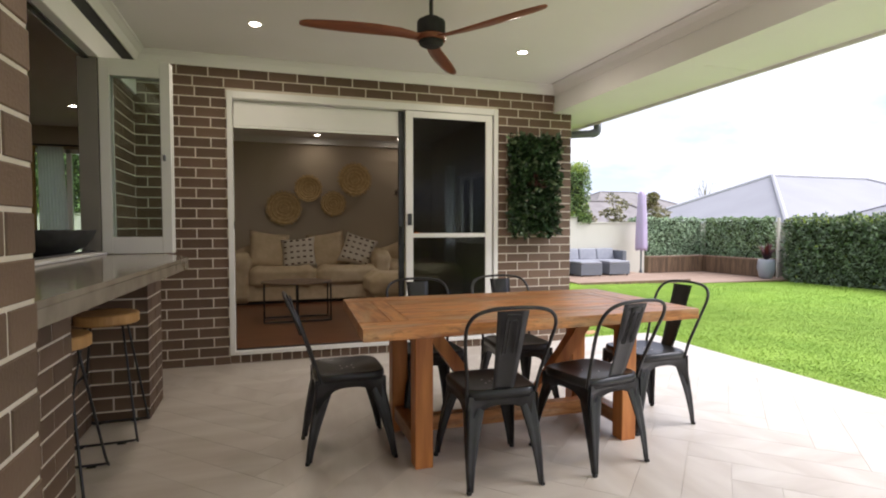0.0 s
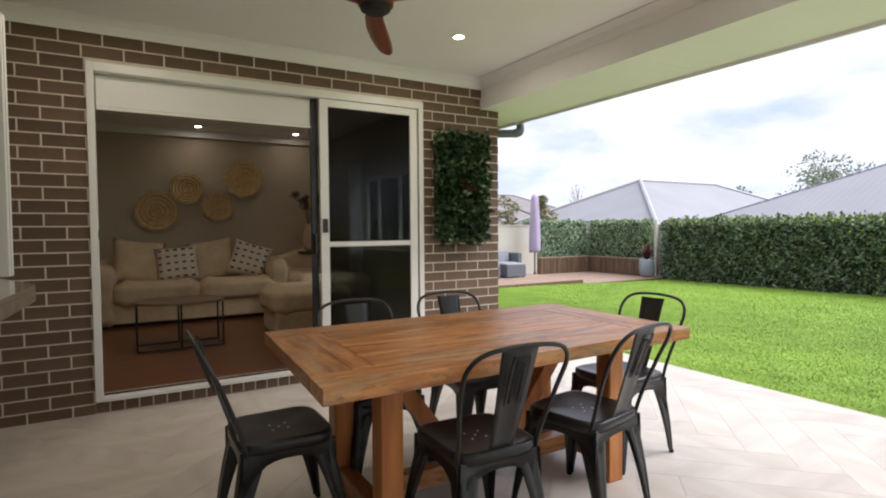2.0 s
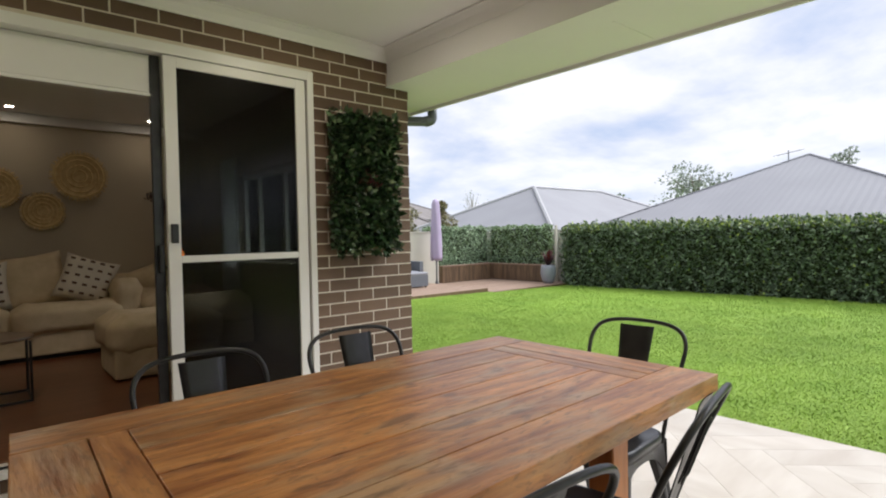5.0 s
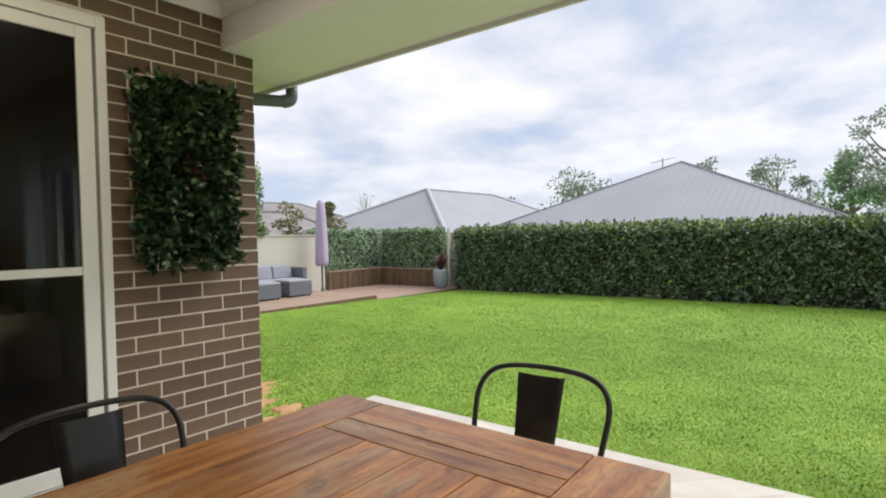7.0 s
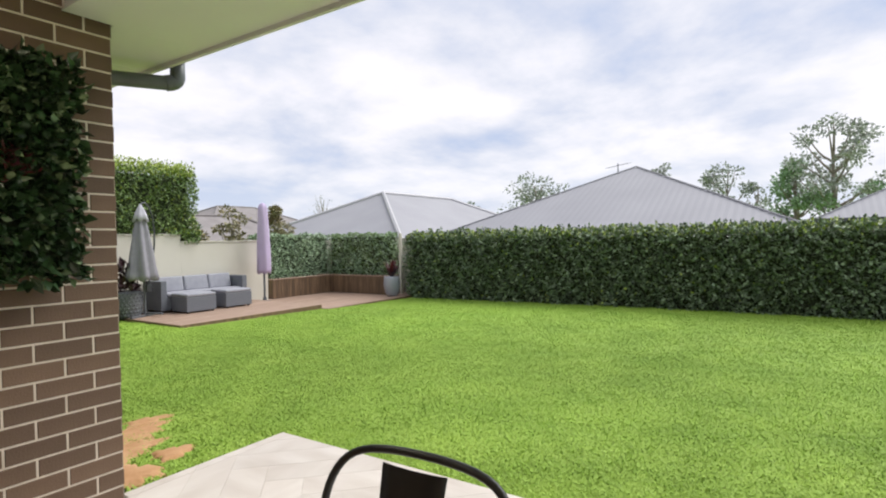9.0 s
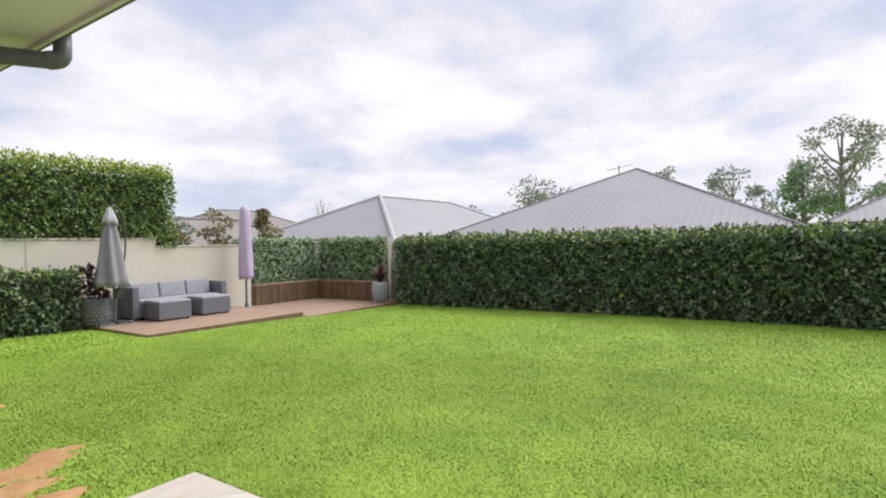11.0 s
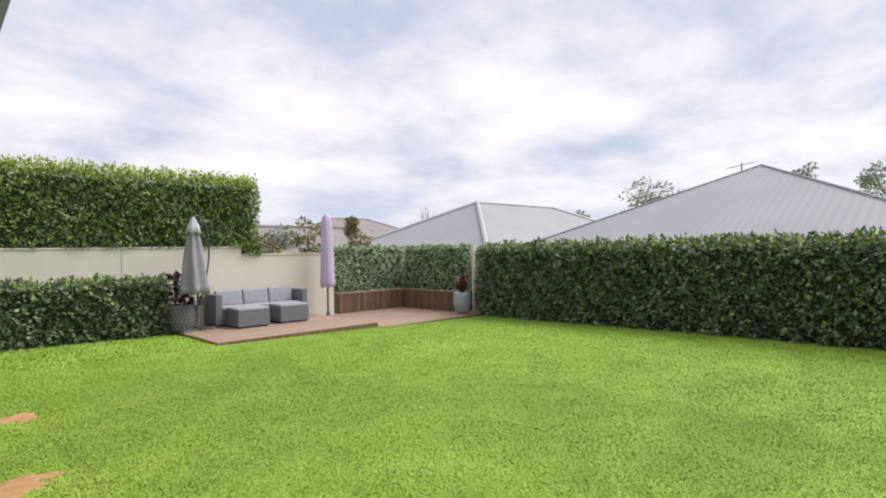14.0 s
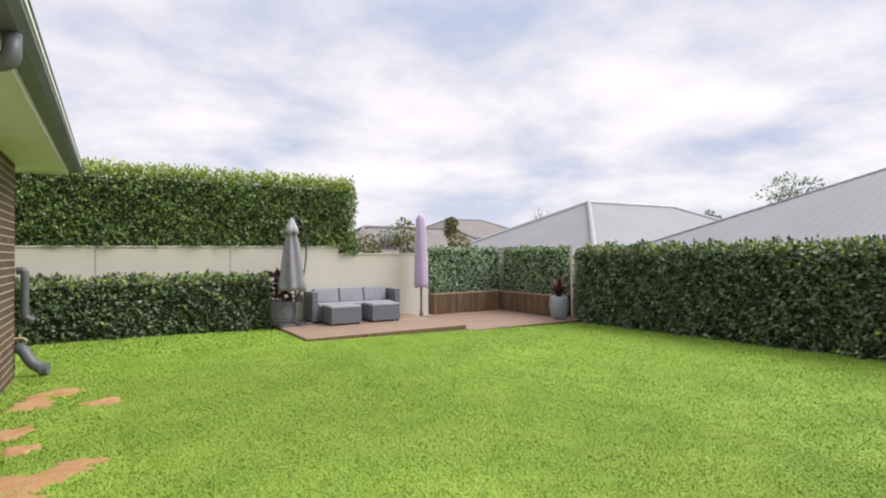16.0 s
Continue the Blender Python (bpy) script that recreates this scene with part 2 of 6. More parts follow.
M_POTPAT = mat("grey_patterned_pot", (0.10, 0.105, 0.115), (0.19, 0.20, 0.21), 30, 0.6, bump=0.5, bscale=60)
M_POT = mat("smooth_grey_pot", (0.27, 0.29, 0.33), (0.33, 0.35, 0.39), 4, 0.35, bump=0.05)
M_TILEROOF = mat("taupe_tile_roof", (0.20, 0.18, 0.175), (0.26, 0.24, 0.23), 1.5, 0.8)
M_RIDGE = mat("pale_ridge_cap", (0.40, 0.395, 0.41), (0.44, 0.435, 0.45), 1, 0.5)
M_RENDER = mat("house_render", (0.42, 0.40, 0.38), (0.48, 0.46, 0.43), 1, 0.85)
M_DARKFAS = mat("dark_fascia", (0.05, 0.055, 0.06), (0.08, 0.085, 0.09), 1, 0.5)
M_PATCUSH = mat("patterned_cotton", (0.62, 0.56, 0.46), (0.68, 0.62, 0.52), 5, 0.9, bump=0.2, bscale=150)
M_PATBROWN = mat("brown_print", (0.10, 0.055, 0.035), (0.14, 0.08, 0.05), 9, 0.9)
M_BROWNTOP = mat("brown_tabletop", (0.13, 0.085, 0.055), (0.19, 0.13, 0.085), 6, 0.35)
M_VASE = mat("cream_ceramic", (0.55, 0.42, 0.28), (0.62, 0.5, 0.35), 5, 0.35)
M_CURTAIN = mat("sheer_white_curtain", (0.75, 0.76, 0.80), (0.82, 0.83, 0.86), 2, 0.9)
def translucent(m, share):
    """Lets daylight glow through a thin cloth."""
    N, L = m.node_tree.nodes, m.node_tree.links
    t, mx, b = N.new("ShaderNodeBsdfTranslucent"), N.new("ShaderNodeMixShader"), N["Principled BSDF"]
    t.inputs[0].default_value, mx.inputs[0].default_value = (0.85, 0.86, 0.9, 1), share
    L.new(b.outputs[0], mx.inputs[1]), L.new(t.outputs[0], mx.inputs[2])
    L.new(mx.outputs[0], N["Material Output"].inputs[0])


translucent(M_CURTAIN, 0.65)
M_OCHRE = mat("ochre_curtain", (0.45, 0.33, 0.10), (0.52, 0.39, 0.14), 2, 0.9)
M_LAMP = glow("lamp_disc", (1.0, 0.86, 0.68), 30.0)
M_CANDLE = glow("orange_glow", (1.0, 0.25, 0.05), 3.0)
M_GLASS = glass_mat("window_glass")


# ---- mesh helpers ----
def box_bm(bm, x0, y0, z0, x1, y1, z1, m=None):
    vs = [bm.verts.new(Vector(p) if m is None else m @ Vector(p)) for p in ((x0, y0, z0), (x1, y0, z0), (x1, y1, z0), (x0, y1, z0), (x0, y0, z1), (x1, y0, z1), (x1, y1, z1), (x0, y1, z1))]
    for f in ((3, 2, 1, 0), (4, 5, 6, 7), (0, 1, 5, 4), (1, 2, 6, 5), (2, 3, 7, 6), (3, 0, 4, 7)):
        bm.faces.new([vs[i] for i in f])
    return vs


def bevel_bm(bm, w, seg=1):
    bmesh.ops.bevel(bm, geom=bm.edges[:], offset=w, segments=seg, affect="EDGES", profile=0.6)


def to_mesh(name, bm, material, smooth=False):
    me = bpy.data.meshes.new(name)
    bm.normal_update()
    bm.to_mesh(me)
    bm.free()
    if material:
        me.materials.append(material)
    if smooth:
        me.shade_smooth()
    return me


def thing(name, label, category, loc=(0, 0, 0), rz=0, group="", kind=""):
    ob = new(name)
    ob.matrix_basis = pose(*loc, 0, 0, rz)
    return tagged(ob, label, category, group, kind)


def part(name, bm, material, parent=None, label="", smooth=False, kind=""):
    ob = new(name, to_mesh(name, bm, material, smooth) if isinstance(bm, bmesh.types.BMesh) else bm)
    ob.parent = parent
    return tagged(ob, label, kind=kind)


def single(name, bm, material, label, category="", loc=(0, 0, 0), rz=0, group="", kind="", smooth=False):
    ob = new(name, to_mesh(name, bm, material, smooth))
    ob.matrix_basis = pose(*loc, 0, 0, rz)
    return tagged(ob, label, category, group, kind)


def bbox(x0, y0, z0, x1, y1, z1, bev=0.0, seg=1):
    bm = bmesh.new()
    box_bm(bm, x0, y0, z0, x1, y1, z1)
    if bev:
        bevel_bm(bm, bev, seg)
    return bm


def tube_bm(bm, pts, r, n=8, closed=False, flat=1.0):
    """A tube swept along points, or with a radius for each point."""
    pts = [Vector(p) for p in pts]
    rs = r if isinstance(r, (list, tuple)) else [r] * len(pts)
    rings, last = [], None
    k = len(pts)
    for i, p in enumerate(pts):
        a = pts[(i - 1) % k] if closed or i else p
        b = pts[(i + 1) % k] if closed or i < k - 1 else p
        d = (b - a).normalized()
        if last is None:
            last = d.orthogonal().normalized()
        u = (last - d * last.dot(d)).normalized()
        last = u
        v = d.cross(u)
        rings.append([bm.verts.new(p + rs[i] * (math.cos(t) * u + flat * math.sin(t) * v)) for t in [2 * math.pi * j / n for j in range(n)]])
    for i in range(k if closed else k - 1):
        A, B = rings[i], rings[(i + 1) % k]
        for j in range(n):
            bm.faces.new((A[j], A[(j + 1) % n], B[(j + 1) % n], B[j]))
    if not closed:
        bm.faces.new(rings[0][::-1]), bm.faces.new(rings[-1])
    return bm


def tube(pts, r, n=8, closed=False):
    return tube_bm(bmesh.new(), pts, r, n, closed)


def lathe(profile, n=24, bm=None, m=None, caps=True):
    """A body turned round z from (radius, height) pairs."""
    bm = bm or bmesh.new()
    rings = []
    for r, z in profile:
        if r < 1e-5:
            p = Vector((0, 0, z))
            rings.append([bm.verts.new(m @ p if m else p)])
        else:
            ring = []
            for j in range(n):
                p = Vector((r * math.cos(2 * math.pi * j / n), r * math.sin(2 * math.pi * j / n), z))
                ring.append(bm.verts.new(m @ p if m else p))
            rings.append(ring)
    for A, B in zip(rings, rings[1:]):
        for j in range(n):
            a = [A[j], A[(j + 1) % n]] if len(A) > 1 else [A[0]]
            b = [B[(j + 1) % n], B[j]] if len(B) > 1 else [B[0]]
            if len(a) + len(b) > 2:
                bm.faces.new(a + b)
    for ring, flip in ((rings[0], True), (rings[-1], False)):
        if len(ring) > 1 and caps:
            bm.faces.new(ring[::-1] if flip else ring)
    return bm


def smooth_path(pts, steps=6):
    """Points along a soft curve through the given ones."""
    P = [Vector(p) for p in pts]
    P = [2 * P[0] - P[1]] + P + [2 * P[-1] - P[-2]]
    out = []
    for i in range(1, len(P) - 2):
        for s in range(steps):
            t = s / steps
            a, b, c, d = P[i - 1 : i + 3]
            out.append(0.5 * ((2 * b) + (c - a) * t + (2 * a - 5 * b + 4 * c - d) * t * t + (3 * b - a - 3 * c + d) * t**3))
    return out + [P[-2]]


def leaf_cloud(name, spots, size, material, parent=None, label="", lo=0.7, hi=1.3, up=0.3, droop=0.0, kind="", width=0.55, fold=0.16, flat=0.0):
    """Many small folded leaves: spots is an array of rows place (3) and outward direction (3)."""
    rng = np.random.default_rng(len(spots) + int(size * 1e4))
    n = len(spots)
    P, D = spots[:, :3], spots[:, 3:]
    d = D + rng.normal(0, 0.75, (n, 3)) + np.array([0, 0, up - droop])
    d /= np.linalg.norm(d, axis=1)[:, None] + 1e-9
    s = np.cross(d, rng.normal(0, 1, (n, 3)) + D * 0.2 + flat * (D + np.array([0, 0, 1.2])))
    s /= np.linalg.norm(s, axis=1)[:, None] + 1e-9
    nn = np.cross(d, s)
    L = size * rng.uniform(lo, hi, n)[:, None]
    W = L * width * 0.5
    v = np.stack([P, P + d * L * 0.5 + s * W + nn * L * fold, P + d * L, P + d * L * 0.5 - s * W + nn * L * fold], 1).reshape(-1, 3)
    i = np.arange(n)[:, None] * 4
    f = np.concatenate([i + np.array([[0, 1, 2]]), i + np.array([[0, 2, 3]])], 1).reshape(-1, 3)
    me = bpy.data.meshes.new(name)
    me.vertices.add(len(v)), me.loops.add(len(f) * 3), me.polygons.add(len(f))
    me.vertices.foreach_set("co", v.ravel().astype(np.float32))
    me.loops.foreach_set("vertex_index", f.ravel().astype(np.int32))
    me.polygons.foreach_set("loop_start", np.arange(0, len(f) * 3, 3, dtype=np.int32))
    me.update(calc_edges=True)
    me.materials.append(material)
    ob = new(name, me)
    ob.parent = parent
    return tagged(ob, label, kind=kind)


# ---- ground ----
def lawn_z(x, y):
    """Height of the ground: the lawn falls gently away from the house; the land beyond the fence lies lower."""
    z = -0.04 - 0.016 * max(0.0, min(x, 13.2) - 4.3) - 0.010 * max(0.0, min(y, 14) - 5.0)
    out = max(x - 13.8, y - 14.4, -x - 7, -y - 8, 0.0)
    return z - min(1.6, out * 0.8)


WALL_Y, EAST_X, CEIL, SOFFIT = 5.0, 3.1, 2.595, 2.325


M_MESH = glass_mat("dark_insect_mesh", (0.38, 0.38, 0.38), 0.15, 1.22)


# ---- ground and large structure ----
def build_ground():
    xs = sorted({*np.arange(-9, 16.1, 0.5).round(2), 14.0, -400, -150, -60, -25, -12, 18, 24, 40, 80, 160, 400})
    ys = sorted({*np.arange(-10, 16.6, 0.5).round(2), -400, -150, -60, -25, 18, 24, 40, 80, 160, 400})
    bm = bmesh.new()
    g = [[bm.verts.new((x, y, lawn_z(x, y) - (0.16 if x < 4.05 and -2.7 < y < 4.95 or x < 3.05 and y < 9.8 else 0.0))) for x in xs] for y in ys]
    for a, b in zip(g, g[1:]):
        for i in range(len(xs) - 1):
            bm.faces.new((a[i], a[i + 1], b[i + 1], b[i]))
    return single("ground", bm, M_LAWN, "green lawn falling gently away from the house", kind="structure", smooth=True)


ground = build_ground()
SLAB_X, SLAB_Y = 4.12, 5.05
bm = bbox(-0.92, -2.8, -0.2, SLAB_X, 4.992, -0.006)
box_bm(bm, 3.105, 4.992, -0.2, SLAB_X, SLAB_Y, -0.006)
floor_slab = single("floor_slab", bm, M_GROUT, "patio slab under cream stone tiles", kind="structure")
single("ceiling", bbox(-1.0, -2.6, CEIL, 2.92, 5.0, CEIL + 0.12), M_PAINT, "flat white plaster patio ceiling", kind="structure")
single("beam", bbox(2.90, -2.6, SOFFIT + 0.006, 3.09, 5.0, CEIL + 0.12), M_PAINT, "white boxed beam along the open side of the patio", kind="structure")
soffit = single("soffit", bbox(2.885, -3.1, SOFFIT, 3.556, 4.99, SOFFIT + 0.006), M_SOFFIT, "white soffit along the open side of the patio", kind="structure")
single("soffit", bbox(3.1095, 4.991, SOFFIT, 3.556, 10.25, SOFFIT + 0.006), M_SOFFIT, "white eave soffit", kind="structure")
single("soffit", bbox(-1.0, 9.9, SOFFIT, 3.1, 10.25, SOFFIT + 0.006), M_SOFFIT, "white eave soffit", kind="structure")
for y in (0.8, 3.2, 5.6, 8.0):
    part("joint_strip", bbox(3.1, y, SOFFIT - 0.003, 3.55, y + 0.02, SOFFIT - 0.0005), M_SOFFIT, soffit)
bm = bbox(3.556, -3.1, 2.300, 3.576, 10.27, 2.47)
box_bm(bm, -1.0, 10.25, 2.300, 3.556, 10.27, 2.47)
single("fascia", bm, M_FRAME, "white painted fascia board", kind="structure")


def gutter(y0, y1):
    prof = [(3.577, 2.36), (3.66, 2.36), (3.70, 2.40), (3.70, 2.475), (3.712, 2.48), (3.712, 2.492), (3.69, 2.492), (3.69, 2.40), (3.655, 2.372), (3.577, 2.372)]
    bm = bmesh.new()
    a, b = [bm.verts.new((x, y0, z)) for x, z in prof], [bm.verts.new((x, y1, z)) for x, z in prof]
    for i in range(len(prof)):
        j = (i + 1) % len(prof)
        bm.faces.new((a[i], a[j], b[j], b[i]))
    bm.faces.new(a), bm.faces.new(b[::-1])
    bmesh.ops.recalc_face_normals(bm, faces=bm.faces[:])
    return bm


gut = thing("roof_gutter", "dark grey metal gutter along the white fascia", "gutter")
part("trough", gutter(-3.1, 10.42), M_GREYMETAL, gut)
part("lip", bbox(3.7005, -3.1, 2.435, 3.708, 10.42, 2.462), M_FRAME, gut, "pale rolled gutter lip")
part("end_cap", bbox(3.577, 10.421, 2.355, 3.714, 10.428, 2.495), M_GREYMETAL, gut)
bm = bmesh.new()
for x0, x1, y0, y1 in ((-9, 3.70, -3.1, 10.42),):
    c = [bm.verts.new(p) for p in ((x0, y0, 2.5), (x1, y0, 2.5), (x1, y1, 2.5), (x0, y1, 2.5))]
    r = [bm.verts.new(p) for p in ((-2.6, 1.2, 4.9), (-2.6, 4.2, 4.9))]
    bm.faces.new((c[0], c[1], r[0])), bm.faces.new((c[1], c[2], r[1], r[0])), bm.faces.new((c[2], c[3], r[1])), bm.faces.new((c[3], c[0], r[0], r[1]))
single("house_roof", bm, M_ROOF, "grey sheet metal hipped house roof", kind="structure")


def cornice(p0, p1, inward):
    """A cove along a wall from p0 to p1 at ceiling height."""
    a, b, n = Vector((*p0, 0)), Vector((*p1, 0)), Vector((*inward, 0))
    prof = [(0.0, -0.09), (0.008, -0.09), (0.012, -0.078), (0.035, -0.04), (0.07, -0.014), (0.082, -0.011), (0.082, 0.0), (0.0, 0.0)]
    bm = bmesh.new()
    A = [bm.verts.new(a + n * u + Vector((0, 0, CEIL + w))) for u, w in prof]
    B = [bm.verts.new(b + n * u + Vector((0, 0, CEIL + w))) for u, w in prof]
    for i in range(len(prof)):
        j = (i + 1) % len(prof)
        bm.faces.new((A[i], A[j], B[j], B[i]))
    bm.faces.new(A), bm.faces.new(B[::-1])
    bmesh.ops.recalc_face_normals(bm, faces=bm.faces[:])
    return single("cornice", bm, M_PAINT, "white coved plaster cornice", kind="structure")


cornice((-0.9, 4.99), (2.9, 4.99), (0, -1))
cornice((-0.89, 1.22), (-0.88, 4.99), (1, 0))
cornice((2.9, -2.4), (2.9, 4.99), (-1, 0))
cornice((-0.295, -2.4), (-0.295, 1.22), (1, 0))

# brick walls: mortar bodies first, bricks at the end of the file
DX0, DX1, DZ0, DZ1 = -0.205, 2.275, 0.075, 2.322
bm = bmesh.new()
for b in ((-0.9, 4.9955, -0.2, DX0, 5.22, 2.7), (DX1, 4.9955, -0.2, 3.0925, 5.22, 2.7), (DX0, 4.9955, -0.2, DX1, 5.22, DZ0), (DX0, 4.9955, DZ1, DX1, 5.22, 2.7)):
    box_bm(bm, *b)
wall_north = single("wall_north", bm, M_MORTAR, "brown brick wall with cream mortar", kind="structure")
WY0, WY1, WZ0, WZ1 = 6.35, 7.95, 0.96, 1.93


def pierced(x0, x1, y0, y1, z0, z1):
    """A wall body along y with the side window's opening through it."""
    bm = bmesh.new()
    for b in ((x0, y0, z0, x1, WY0, z1), (x0, WY1, z0, x1, y1, z1), (x0, WY0, z0, x1, WY1, WZ0), (x0, WY0, WZ1, x1, WY1, z1)):
        box_bm(bm, *b)
    return bm


wall_east = single("wall_east", pierced(2.87, 3.0925, 5.22, 9.85, -0.5, 2.45), M_MORTAR, "brown brick side wall of the house", kind="structure")
wall_back = single("wall_back", bbox(-6.2, 9.2, -0.5, -3.15, 9.4, 2.6), M_RENDER, "plain outer house wall", kind="structure")
bm = bbox(-1.0, 4.0, -0.1, -0.8955, 5.2, 2.7)
box_bm(bm, -1.0, -4.0, -0.1, -0.8955, 4.0, 0.93)
box_bm(bm, -1.0, 1.2, 2.31, -0.8955, 4.0, 2.7)
wall_west = single("wall_west", bm, M_MORTAR, "brown brick wall under the servery window", kind="structure")
wall_near = single("wall_near", bbox(-1.0, -2.6, -0.1, -0.2955, 1.251, 2.7), M_MORTAR, "full height brown brick wall beside the servery", kind="structure")
pier_a = single("pier_1", bbox(-0.894, 3.7155, -0.05, -0.5855, 4.136, 0.93), M_MORTAR, "brick pier carrying the end of the servery counter", kind="structure")
pier_b = single("pier_2", bbox(-0.894, 2.20, -0.05, -0.6555, 2.616, 0.93), M_MORTAR, "brick pier under the servery counter", kind="structure")
single("beam_south", bbox(-0.29, -2.6, SOFFIT + 0.006, 2.89, -2.4, CEIL + 0.12), M_PAINT, "white boxed beam across the open end of the patio", kind="structure")
single("lining_west", bbox(-1.02, -4.0, 0.08, -1.0, 1.2, 2.6), M_INTWALL, "grey inner wall face", kind="structure")

# rooms inside
single("room_floor", bbox(-6, 5.22, -0.1, 2.87, 9.2, 0.085), M_FLOORWOOD, "polished red brown timber floor", kind="structure")
single("kitchen_floor", bbox(-6, -4, -0.1, -1.02, 5.22, 0.085), M_FLOORWOOD, "polished red brown timber floor", kind="structure")
bm = bbox(-2.25, 9.06, 0.085, 2.87, 9.2, 2.6)
box_bm(bm, -6, 9.06, 0.085, -3.15, 9.2, 2.6)
box_bm(bm, -3.15, 9.06, 0.085, -2.25, 9.2, 0.6)
box_bm(bm, -3.15, 9.06, 2.28, -2.25, 9.2, 2.6)
single("room_wall", bm, M_INTWALL, "warm grey living room wall", kind="structure")
single("room_wall_side", pierced(2.80, 2.869, 5.23, 9.06, 0.085, 2.6), M_INTWALL, "warm grey living room side wall", kind="structure")
single("kitchen_wall", bbox(-6.2, -4, 0.0, -6, 9.2, 2.6), M_INTWALL, "warm grey kitchen wall", kind="structure")
single("kitchen_wall_end", bbox(-6.2, -4.2, 0.0, -1.0, -4, 2.6), M_INTWALL, "warm grey kitchen end wall", kind="structure")
single("room_ceiling", bbox(-6.2, 5.221, 2.6, 2.87, 9.2, 2.7), M_PAINT, "white living room ceiling", kind="structure")
single("kitchen_ceiling", bbox(-6.2, -4.2, 2.6, -1.0, 5.22, 2.7), M_PAINT, "white kitchen ceiling", kind="structure")
bm = bbox(-2.25, 8.99, 2.50, 2.80, 9.06, 2.6)
single("room_cornice", bm, M_PAINT, "white living room cornice", kind="structure")
single("baseboard", bbox(-2.25, 9.045, 0.085, 2.80, 9.06, 0.20), M_FRAME, "white skirting board", kind="structure")
win = tagged(new("window_1"), "white framed window behind a sheer curtain", kind="structure")
bm = bmesh.new()
for b in ((-3.15, 9.08, 0.6, -3.09, 9.14, 2.28), (-2.31, 9.08, 0.6, -2.25, 9.14, 2.28), (-3.15, 9.08, 2.22, -2.25, 9.14, 2.28), (-3.15, 9.08, 0.6, -2.25, 9.14, 0.66), (-2.62, 9.08, 0.6, -2.56, 9.14, 2.28)):
    box_bm(bm, *b)
part("window_frame", bm, M_FRAME, win)
pane = part("pane", bbox(-3.09, 9.105, 0.66, -2.31, 9.111, 2.22), M_GLASS, win)
pane.visible_shadow = False

def sheer(x, y0, y1, z0, z1):
    """A hanging sheer curtain with soft folds along y."""
    c = thing("curtain", "sheer white curtain drawn aside at the side window", "curtain", (x, 0, 0))
    bm, n = bmesh.new(), 36
    top = [bm.verts.new((0.025 * math.sin(i * 1.25), y0 + (y1 - y0) * i / n, z1)) for i in range(n + 1)]
    bot = [bm.verts.new((0.04 * math.sin(i * 1.25 + 0.4), y0 + (y1 - y0) * i / n, z0)) for i in range(n + 1)]
    for i in range(n):
        bm.faces.new((top[i], top[i + 1], bot[i + 1], bot[i]))
    part("drape", bm, M_CURTAIN, c, smooth=True)
    part("rod", tube([(0, 6.2, z1 + 0.02), (0, 8.1, z1 + 0.02)], 0.01), M_BLACK, c)


sheer(2.72, 7.62, 8.02, 0.12, 2.10)
win = tagged(new("window_3"), "white framed side window of the living room", kind="structure")
bm = bmesh.new()
for b in ((2.93, WY0, WZ0, 2.99, WY0 + 0.05, WZ1), (2.93, WY1 - 0.05, WZ0, 2.99, WY1, WZ1), (2.93, WY0 + 0.05, WZ1 - 0.05, 2.99, WY1 - 0.05, WZ1), (2.93, WY0 + 0.05, WZ0, 2.99, WY1 - 0.05, WZ0 + 0.05), (2.935, 6.86, WZ0 + 0.05, 2.985, 6.90, WZ1 - 0.05), (2.935, 7.50, WZ0 + 0.05, 2.985, 7.54, WZ1 - 0.05)):
    box_bm(bm, *b)
part("window_frame", bm, M_FRAME, win)
part("window_sill", bbox(2.77, WY0 - 0.03, WZ0 - 0.02, 2.929, WY1 + 0.03, WZ0 - 0.001, bev=0.003), M_FRAME, win)
pane = part("pane", bbox(2.957, WY0 + 0.05, WZ0 + 0.05, 2.962, WY1 - 0.05, WZ1 - 0.05), M_GLASS, win)
pane.visible_shadow = False


def lamp(x, y, z, watts):
    ob = thing("downlight", "small round lit ceiling downlight with white rim, some added for fill", "ceiling light", (x, y, z), group="downlights")
    part("rim", lathe([(0.037, 0.0), (0.037, -0.006), (0.047, -0.006), (0.051, 0.0)], 20, caps=False), M_FRAME, ob)
    part("lens", lathe([(0.0, -0.005), (0.036, -0.005), (0.036, -0.001), (0.0, -0.001)], 20), M_LAMP, ob, "glowing warm lens")
    if watts:
        spot_lamp(x, y, z - 0.012, watts)


# the two at y 1.6 are unseen, added to brighten the patio
for x, y in ((0.05, 4.11), (2.10, 4.10), (0.05, 1.6), (2.10, 1.6)):
    lamp(x, y, CEIL, 4.2)
# those at (0.6, 6.4) and (-2.2, 2.5) are added fill, out of view
for x, y, w in ((0.85, 8.68, 0.4), (2.15, 8.66, 0.4), (0.6, 6.4, 4.6), (-2.06, 7.51, 2.0), (-2.2, 2.5, 1.6)):
    lamp(x, y, 2.6, w)


